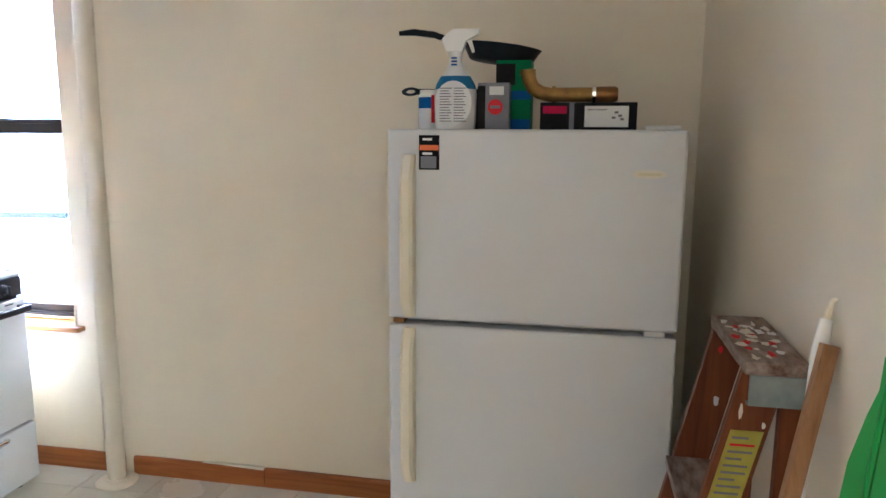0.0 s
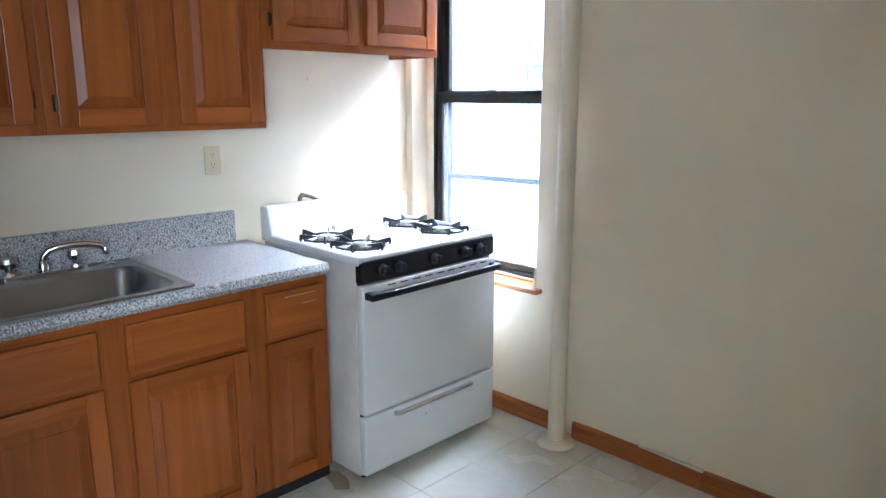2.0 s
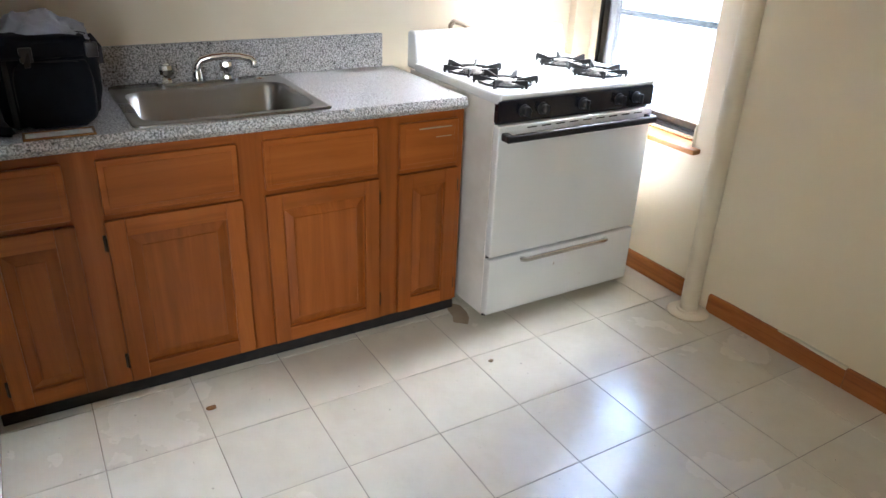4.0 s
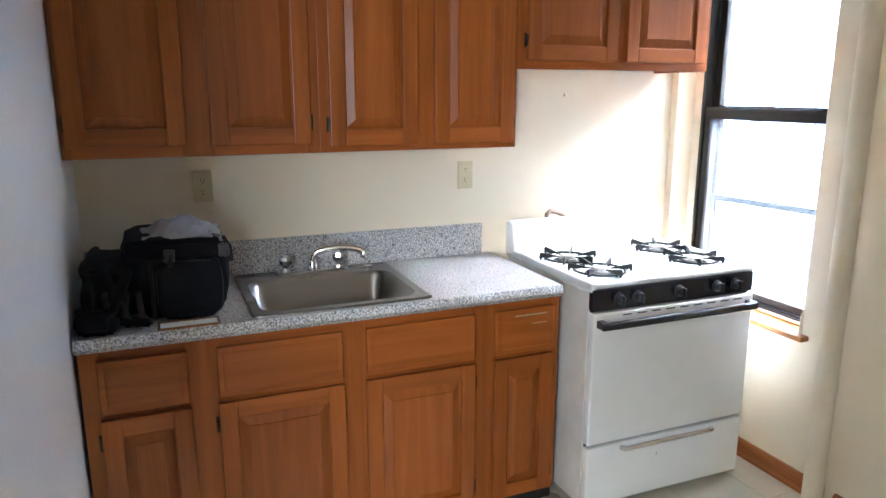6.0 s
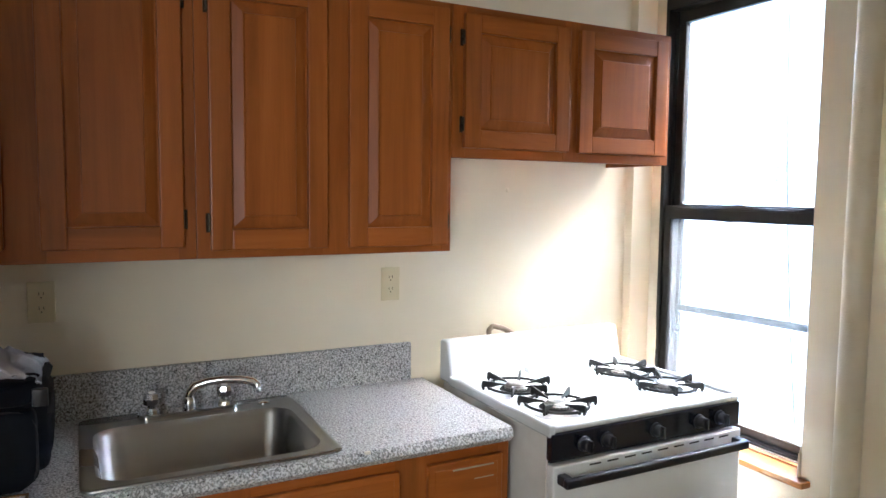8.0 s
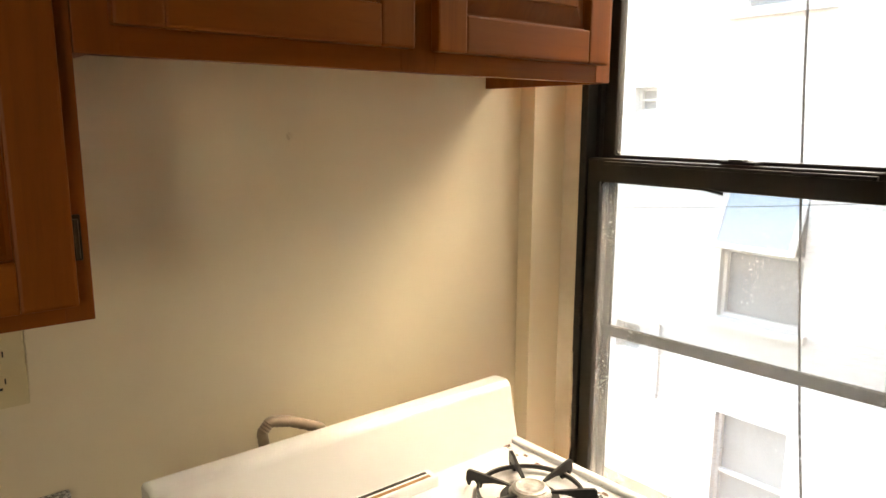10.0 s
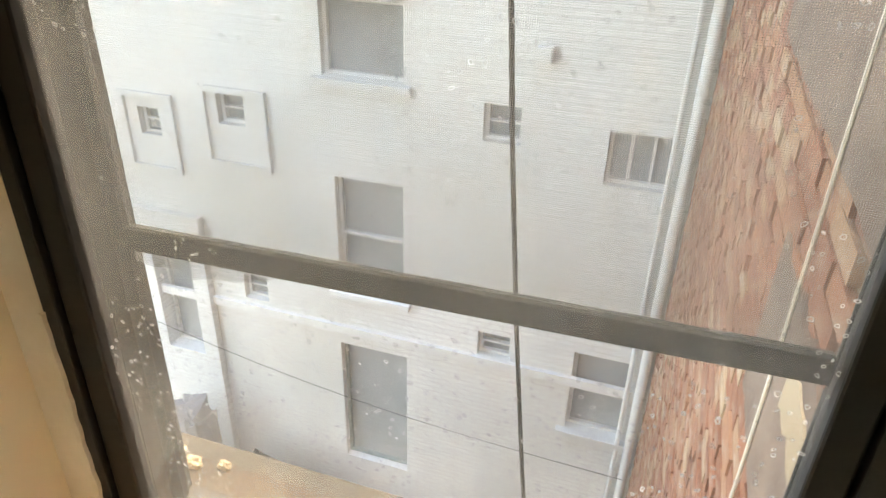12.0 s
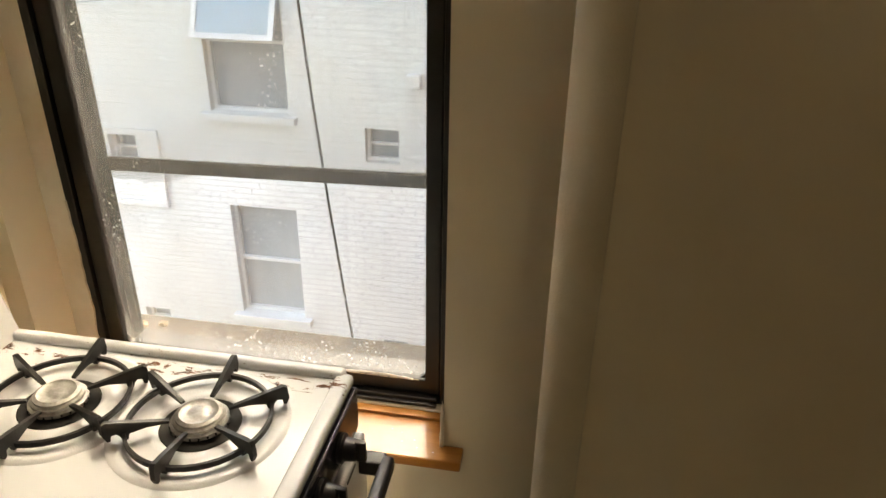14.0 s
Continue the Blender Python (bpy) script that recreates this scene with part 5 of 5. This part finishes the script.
for by, bz in ((-2.33, 0.215), (-2.17, 0.222)):
    part("buckle", cube(0.556, 0.574, by - 0.016, by + 0.016, CTZ + bz - 0.02, CTZ + bz + 0.02, 0.005), black_plastic, pack, "", True)
part("haul_loop", tube([(0.44, -2.20, CTZ + 0.235), (0.50, -2.165, CTZ + 0.250), (0.545, -2.150, CTZ + 0.225), (0.55, -2.150, CTZ + 0.18)], 0.008, 8, squash=0.4), strap_cloth, pack)
part("side_pouch", blob(0.38, -2.515, CTZ + 0.095, 0.17, 0.075, 0.095, 0.55, 0.20, 6.0, 36, 22), pack_cloth, pack, "", True)
part("shoulder_strap", tube([(0.30, -2.56, CTZ + 0.19), (0.42, -2.55, CTZ + 0.205), (0.52, -2.53, CTZ + 0.17), (0.57, -2.50, CTZ + 0.10), (0.585, -2.47, CTZ + 0.035), (0.59, -2.40, CTZ + 0.020)], [0.026, 0.030, 0.030, 0.028, 0.020, 0.014], 12, squash=0.45), pack_cloth, pack, "", True)
part("shoulder_strap", tube([(0.45, -2.46, CTZ + 0.19), (0.54, -2.46, CTZ + 0.15), (0.585, -2.50, CTZ + 0.07), (0.600, -2.55, CTZ + 0.030), (0.57, -2.58, CTZ + 0.03)], [0.026, 0.030, 0.030, 0.028, 0.022], 12, squash=0.45), pack_cloth, pack, "", True)
for i in range(5):
    y = -2.56 + 0.03 * i
    part("loose_strap", tube([(0.50, y, CTZ + 0.16 - 0.015 * i), (0.575 + 0.006 * (i % 2), y + 0.015, CTZ + 0.11), (0.592, y + 0.02 * (i % 3), CTZ + 0.05), (0.585, y + 0.04, CTZ + 0.012)], 0.010, 8, squash=0.3), strap_cloth, pack)
part("hip_belt", blob(0.575, -2.545, CTZ + 0.040, 0.045, 0.055, 0.040, 0.6, 0.35, 12.0, 28, 18), pack_cloth, pack, "", True)
shirt = thing("grey_cloth", (0.36, -2.29, CT + 0.25), "crumpled grey cotton cloth on the backpack", "cloth")
cl = bmesh.new()
bmesh.ops.create_grid(cl, x_segments=36, y_segments=36, size=1)
for v in cl.verts:
    x, y = v.co.x, v.co.y
    r = math.hypot(x, y)
    z = 0.045 * math.exp(-1.6 * r * r) + 0.022 * noise.noise(Vector((x * 2.6, y * 2.6, 3))) + 0.012 * noise.noise(Vector((x * 6, y * 6, 1))) - 0.030 * max(0, r - 0.7)
    v.co = (0.40 + 0.135 * x * (1 + 0.2 * noise.noise(Vector((x, y, 0)))), -2.285 + 0.118 * y * (1 + 0.25 * noise.noise(Vector((y, x, 4)))), CT + 0.262 + z)
cloth = part("cloth", cl, grey_cloth, shirt, "", True)
cm = cloth.modifiers.new("thick", "SOLIDIFY")
cm.thickness = 0.004

trivet = thing("framed_tile", (0.59, -2.28, CT), "small glass tile in a rusty metal frame on the worktop", "tray")
part("plate", cube(0.560, 0.618, -2.372, -2.205, CTZ, CTZ + 0.004, 0.001), paper_white, trivet)
for x0, x1, y0, y1 in ((0.553, 0.560, -2.379, -2.198), (0.618, 0.625, -2.379, -2.198), (0.560, 0.618, -2.379, -2.372), (0.560, 0.618, -2.205, -2.198)):
    part("frame_strip", cube(x0, x1, y0, y1, CTZ, CTZ + 0.007, 0.002), copper, trivet)

# ---- floor litter ----
for i, (x, y, r) in enumerate(((0.80, -2.02, 0.010), (1.00, -1.05, 0.006))):
    g = thing("debris_crumb", (x, y, 0), "small brown crumb of dirt on the floor", "debris", "crumbs on the floor")
    part("crumb", blob(x, y, 0.004, r, r * 1.6, 0.005, 0.8, 0.4, i, 12, 8), junk_tan if i else copper, g)
grime = thing("floor_patch", (0.70, -0.95, 0), "torn brown floor patch beside the stove", "debris")
part("patch", slab([(0.55, -0.968), (0.60, -0.935), (0.66, -0.94), (0.70, -0.955), (0.74, -0.985), (0.70, -1.03), (0.66, -1.01), (0.60, -1.00)], 0.0002, 0.0012, "xy"), junk_tan, grime)

# ---- outside ----
FYD, GZ = 6.25, -6.95
setting("ground", cube(-60, 60, -60, 90, GZ - 0.3, GZ), yard_ground, "grey concrete yard between the buildings")
setting("building_wall", cube(-6, 3.54, 0.02, 0.30, GZ, -0.06), mortar_mat, "lower part of this building's outer wall")
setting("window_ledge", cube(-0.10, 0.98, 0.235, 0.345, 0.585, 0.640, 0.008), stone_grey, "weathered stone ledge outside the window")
for i, (x, y, r) in enumerate(((0.02, 0.30, 0.030), (0.07, 0.29, 0.024), (0.00, 0.27, 0.02), (0.12, 0.30, 0.016))):
    fo = thing("foam_lump", (x, y, 0.64), "lump of yellowed sealing foam on the outer ledge", "foam", "foam on the ledge")
    part("foam", blob(x, y, 0.644, r * 0.6, r * 0.45, 0.008, 0.9, 0.8, i, 20, 12), junk_tan, fo, "", True)

WINS = [  # x0, x1, z0, z1, kind
    (-2.90, -1.97, -0.60, 0.92, "awning"), (-4.28, -3.92, -1.32, -0.95, "small"), (-5.42, -5.12, -1.60, -1.25, "small"), (-2.82, -1.98, -3.25, -1.75, "sash"),
    (-1.10, -0.70, -1.08, -0.68, "small"), (0.16, 0.80, -1.36, -0.80, "slider"), (-2.86, -1.94, -6.10, -4.10, "door"), (0.12, 0.80, -4.58, -3.45, "sash"),
    (-1.12, -0.57, 1.38, 2.42, "sash"), (0.10, 0.80, 1.40, 2.60, "sash"), (-4.18, -3.86, 1.73, 2.03, "small"), (-5.55, -4.95, -4.78, -3.20, "sash"), (-4.23, -3.88, -3.72, -3.35, "small"),
    (-1.03, -0.62, -3.80, -3.45, "small"), (-2.90, -1.97, 2.80, 4.20, "sash"), (-5.6, -5.0, 2.6, 4.0, "sash"), (-7.6, -6.9, -3.2, -1.8, "sash"), (-7.6, -6.9, -0.2, 1.2, "sash")]
house = thing("apartment_building", (-3.5, FYD, GZ), "white-painted brick apartment building across the yard", "building")
part("wall", wall_grid(-10.5, 1.010, GZ, 5.2, [w[:4] for w in WINS], FYD, FYD + 0.35), facade_mat, house)
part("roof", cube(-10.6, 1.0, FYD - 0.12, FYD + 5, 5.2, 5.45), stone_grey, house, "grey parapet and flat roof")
# upright near-black sheet added behind the facade as a dark interior
part("dark_backing", cube(-10.5, 0.93, FYD + 1.2, FYD + 1.3, GZ, 5.2), dark_void, house)
for x0, x1, z0, z1, kind in WINS:
    y, t = FYD + 0.10, 0.038
    bars = [cube(x0, x0 + t, y, y + 0.06, z0, z1), cube(x1 - t, x1, y, y + 0.06, z0, z1), cube(x0 + t, x1 - t, y, y + 0.06, z0, z0 + t), cube(x0 + t, x1 - t, y, y + 0.06, z1 - t, z1)]
    mid = (z0 + z1) / 2
    if kind == "small":
        bars.append(cube(x0 + t, x1 - t, y - 0.01, y + 0.05, mid - 0.012, mid + 0.012))
    if kind == "sash":
        bars.append(cube(x0 + t, x1 - t, y - 0.01, y + 0.05, mid - t / 2, mid + t / 2))
    if kind == "awning":
        mid = 0.18
        bars.append(cube(x0 + t, x1 - t, y - 0.01, y + 0.05, mid - t / 2, mid + t / 2))
    if kind == "slider":
        bars += [cube(x0 + (x1 - x0) * k / 3 - 0.015, x0 + (x1 - x0) * k / 3 + 0.015, y - 0.01, y + 0.05, z0 + t, z1 - t) for k in (1, 2)]
    w = part("door" if kind == "door" else "window", merge(*bars), trim_white if kind != "door" else galvanised, house)
    # lower panes get the colour with more haze painted in
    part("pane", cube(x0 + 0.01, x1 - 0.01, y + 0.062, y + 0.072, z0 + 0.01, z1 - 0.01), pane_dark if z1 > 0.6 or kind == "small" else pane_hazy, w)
    if kind in ("sash", "awning"):
        part("sill", cube(x0 - 0.10, x1 + 0.10, FYD - 0.10, FYD + 0.10, z0 - 0.09, z0 - 0.002, 0.01), trim_white, w)
    if kind == "awning":
        m = Matrix.Translation((0, FYD + 0.08, z1 - 0.02)) @ Matrix.Rotation(radians(-24), 4, "X")
        sx0, sx1 = x0 - 0.02, x1 - 0.02
        fr = moved(merge(cube(sx0, sx0 + 0.06, -0.02, 0.02, -0.72, 0), cube(sx1 - 0.06, sx1, -0.02, 0.02, -0.72, 0), cube(sx0 + 0.06, sx1 - 0.06, -0.02, 0.02, -0.72, -0.66), cube(sx0 + 0.06, sx1 - 0.06, -0.02, 0.02, -0.05, 0)), m)
        part("open_sash", fr, trim_white, w, "white sash tilted open")
        part("pane", moved(cube(sx0 + 0.05, sx1 - 0.05, -0.006, 0.006, -0.67, -0.04), m), pane_sky, w, "pale pane with a sky reflection put into its colour")
# raised brick panels and ledges on the left of the facade
for x0, x1, z0, z1 in ((-4.48, -3.61, -1.84, -0.87), (-5.65, -4.88, -2.06, -1.06)):
    part("panel_trim", wall_grid(x0, x1, z0, z1, [(x0 + 0.07, x1 - 0.07, z0 + 0.07, z1 - 0.07)], FYD - 0.05, FYD - 0.002), trim_white, house)
part("ledge", cube(-10.5, 0.93, FYD - 0.06, FYD - 0.002, -3.91, -3.79), trim_white, house)
part("bay_wall", wall_grid(-6.3, -4.72, GZ, -2.6, [(-5.55, -4.95, -4.78, -3.20)], FYD - 0.12, FYD - 0.003), facade_mat, house)
part("corner_pipe", tube([(0.90, FYD - 0.10, GZ), (0.90, FYD - 0.10, 5.1)], 0.055, 12), trim_white, house, "white rain pipe in the corner", True)
part("corner_pipe", tube([(0.76, FYD - 0.07, GZ), (0.76, FYD - 0.07, 5.1)], 0.028, 10), trim_white, house, "", True)
part("lamp_box", cube(-0.60, -0.45, FYD - 0.14, FYD - 0.001, -0.19, -0.05, 0.015), trim_white, house, "small white wall box")
part("lamp_box", cube(0.86, 0.92, FYD - 0.10, FYD - 0.001, -0.98, -0.80, 0.01), galvanised, house)
for (xa, za), (xb, zb) in (((-9, 0.23), (0.9, 1.16)), ((-6.2, -4.2), (0.9, -5.0))):
    part("wire", tube([(xa + (xb - xa) * k / 10, FYD - 0.2 - 0.1 * math.sin(k * 0.31), za + (zb - za) * k / 10 - 0.12 * math.sin(math.pi * k / 10)) for k in range(11)], 0.0045, 5), cable_black, house)

# black cable hanging close outside the window
cord = thing("hanging_cable", (0.6, 0.42, GZ), "thin black cable hanging down outside the window", "cable")
part("cable", tube([(0.655 - 0.1595 * z + 0.0303 * z * z, 0.40, z) for z in (2.95 - 0.25 * k for k in range(13))] + [(0.80, 0.44, -1.2), (0.86, 0.48, -3.0), (0.87, 0.5, GZ + 0.01)], 0.0032, 8), cable_black, cord, "", True)

# yard clutter
rnd = random.Random(3)
for i, (x, y, z, sx, sy, sz, m) in enumerate(((-5.3, 5.0, 0, 0.5, 0.4, 0.55, junk_tan), (-4.9, 5.5, 0, 0.35, 0.3, 0.9, ink), (-0.5, 5.2, 0, 0.45, 0.3, 0.45, junk_tan), (-1.9, 5.3, 0, 0.25, 0.2, 0.30, rust_red), (0.35, 4.9, 0, 0.26, 0.22, 0.35, rust_red), (-3.6, 5.5, 0, 0.7, 0.3, 0.5, dark_void))):
    j = thing("yard_junk", (x, y, GZ), ("heap of cardboard and bags in the yard", "grey metal bin in the yard", "heap of brown cardboard in the yard", "red plastic crate in the yard", "red plastic bucket in the yard", "dark sack in the yard")[i], "junk")
    part("heap", blob(x, y, GZ + sz, sx, sy, sz, 0.5, 0.25, i, 20, 14), m, j)

# ---- brick wing beside the yard ----
WX = 1.00
wing = setting("wall_brick_wing", cube(WX + 0.012, 3.4, 0.30, FYD + 0.4, GZ, 2.95), mortar_mat, "weathered red brick wing beside the yard")
def torn_edge(y0, y1, z, seed, n=26):
    return [(y0 + (y1 - y0) * k / n, z + 0.03 * noise.noise(Vector((seed, k * 0.45, 0))) + 0.018 * noise.noise(Vector((seed, k * 1.7, 4)))) for k in range(n + 1)]


def patch(y0, y1, z0, z1, seed):
    """A rough slab of old plaster on the bricks."""
    return slab(torn_edge(y0, y1, z0, seed) + torn_edge(y1, y0, z1, seed + 5.0), WX - 0.016, WX + 0.013, "yz")


part("plaster_patch", patch(0.32, 1.35, 0.24, 0.70, 2.0), plaster_mat, wing, "stained grey plaster band")
part("plaster_patch", patch(0.32, 2.3, 0.98, 2.9, 9.0), plaster_mat, wing, "stained grey plaster upper part")
part("plaster_flake", slab(torn_edge(0.55, 0.92, 0.52, 14.0, 12) + torn_edge(0.92, 0.55, 0.63, 17.0, 12), WX - 0.021, WX - 0.010, "yz"), junk_tan, wing, "yellowed flake of plaster")
lead = [(WX - 0.02, 0.95 + 0.45 * (k / 12) + 0.05 * math.sin(k * 1.1), 2.85 - 8.0 * k / 12) for k in range(13)]
part("wall_cable", tube(lead, 0.0048, 6), cable_white, wing, "pale cable running down the bricks", True)

# bricks: single ones near the window, the rest joined
BL, BH, J = 0.205, 0.062, 0.011
unit = cube(-0.012, 0.012, -BL / 2, BL / 2, -BH / 2, BH / 2)
unit_me = bpy.data.meshes.new("brick")
unit.to_mesh(unit_me)
unit.free()
unit_me.materials.append(brick_mat)
cells = []
for r in range(int((2.9 - GZ) / (BH + J))):
    z = GZ + 0.04 + r * (BH + J)
    y = 0.80 + (0.108 if r % 2 else 0.0)
    while y < FYD - 0.02:
        cells.append((y, z))
        y += BL + J
near = sorted(c for c in cells if c[0] < 1.75 and -2.6 < c[1] < 1.4)
near = [c for c in near if -2.4 < c[1] < 1.2][:300]
chosen = set(near)
rnd = random.Random(21)
for y, z in near:
    b = new("brick", unit_me)
    b.parent = wing
    b.location = (WX + 0.004 + rnd.uniform(-0.005, 0.005), y, z)
    b.rotation_euler = (rnd.uniform(-0.012, 0.012), rnd.uniform(-0.02, 0.02), rnd.uniform(-0.012, 0.012))
vs, fs = [], []
for y, z in cells:
    if (y, z) in chosen:
        continue
    x0, k = WX + rnd.uniform(-0.012, 0.002), len(vs)
    a, b, c, d = y - BL / 2 + rnd.uniform(0, 0.006), y + BL / 2 - rnd.uniform(0, 0.006), z - BH / 2, z + BH / 2
    vs += [(x0, a, c), (x0, b, c), (x0, b, d), (x0, a, d), (WX + 0.02, a, c), (WX + 0.02, b, c), (WX + 0.02, b, d), (WX + 0.02, a, d)]
    fs += [(k, k + 1, k + 2, k + 3), (k, k + 4, k + 5, k + 1), (k + 1, k + 5, k + 6, k + 2), (k + 2, k + 6, k + 7, k + 3), (k + 3, k + 7, k + 4, k)]
rest = bpy.data.meshes.new("brickwork")
rest.from_pydata(vs, [], fs)
rest.materials.append(brick_mat)
rw = new("brickwork", rest)
rw.parent = wing
tagged(rw, "rest of the weathered red brickwork", "", "", "stuff")

# ---- floor tiles ----
TS, TX0, TY0 = 0.3125, 0.0055, -0.1675
full = {}


def tile_mesh(w, d):
    key = (round(w, 4), round(d, 4))
    if key not in full:
        bm = cube(-w / 2, w / 2, -d / 2, d / 2, -0.003, 0.0, 0.0012, 1)
        me = bpy.data.meshes.new("tile")
        bm.to_mesh(me)
        bm.free()
        me.materials.append(tile_surface)
        full[key] = me
    return full[key]


def spans(start, lo, hi):
    k = start - TS * math.ceil((start - lo) / TS)
    while k < hi - 1e-4:
        a, b = max(k, lo), min(k + TS, hi)
        if b - a > 0.01:
            yield a + 0.0011, b - 0.0011
        k += TS


rnd = random.Random(5)
for ax, bx_ in spans(TX0, 0.0, RX):
    for ay, by_ in spans(TY0, SY, 0.0):
        t = new("tile", tile_mesh(bx_ - ax, by_ - ay))
        t.parent = floor
        t.location = ((ax + bx_) / 2, (ay + by_) / 2, rnd.uniform(-0.0005, 0.0))
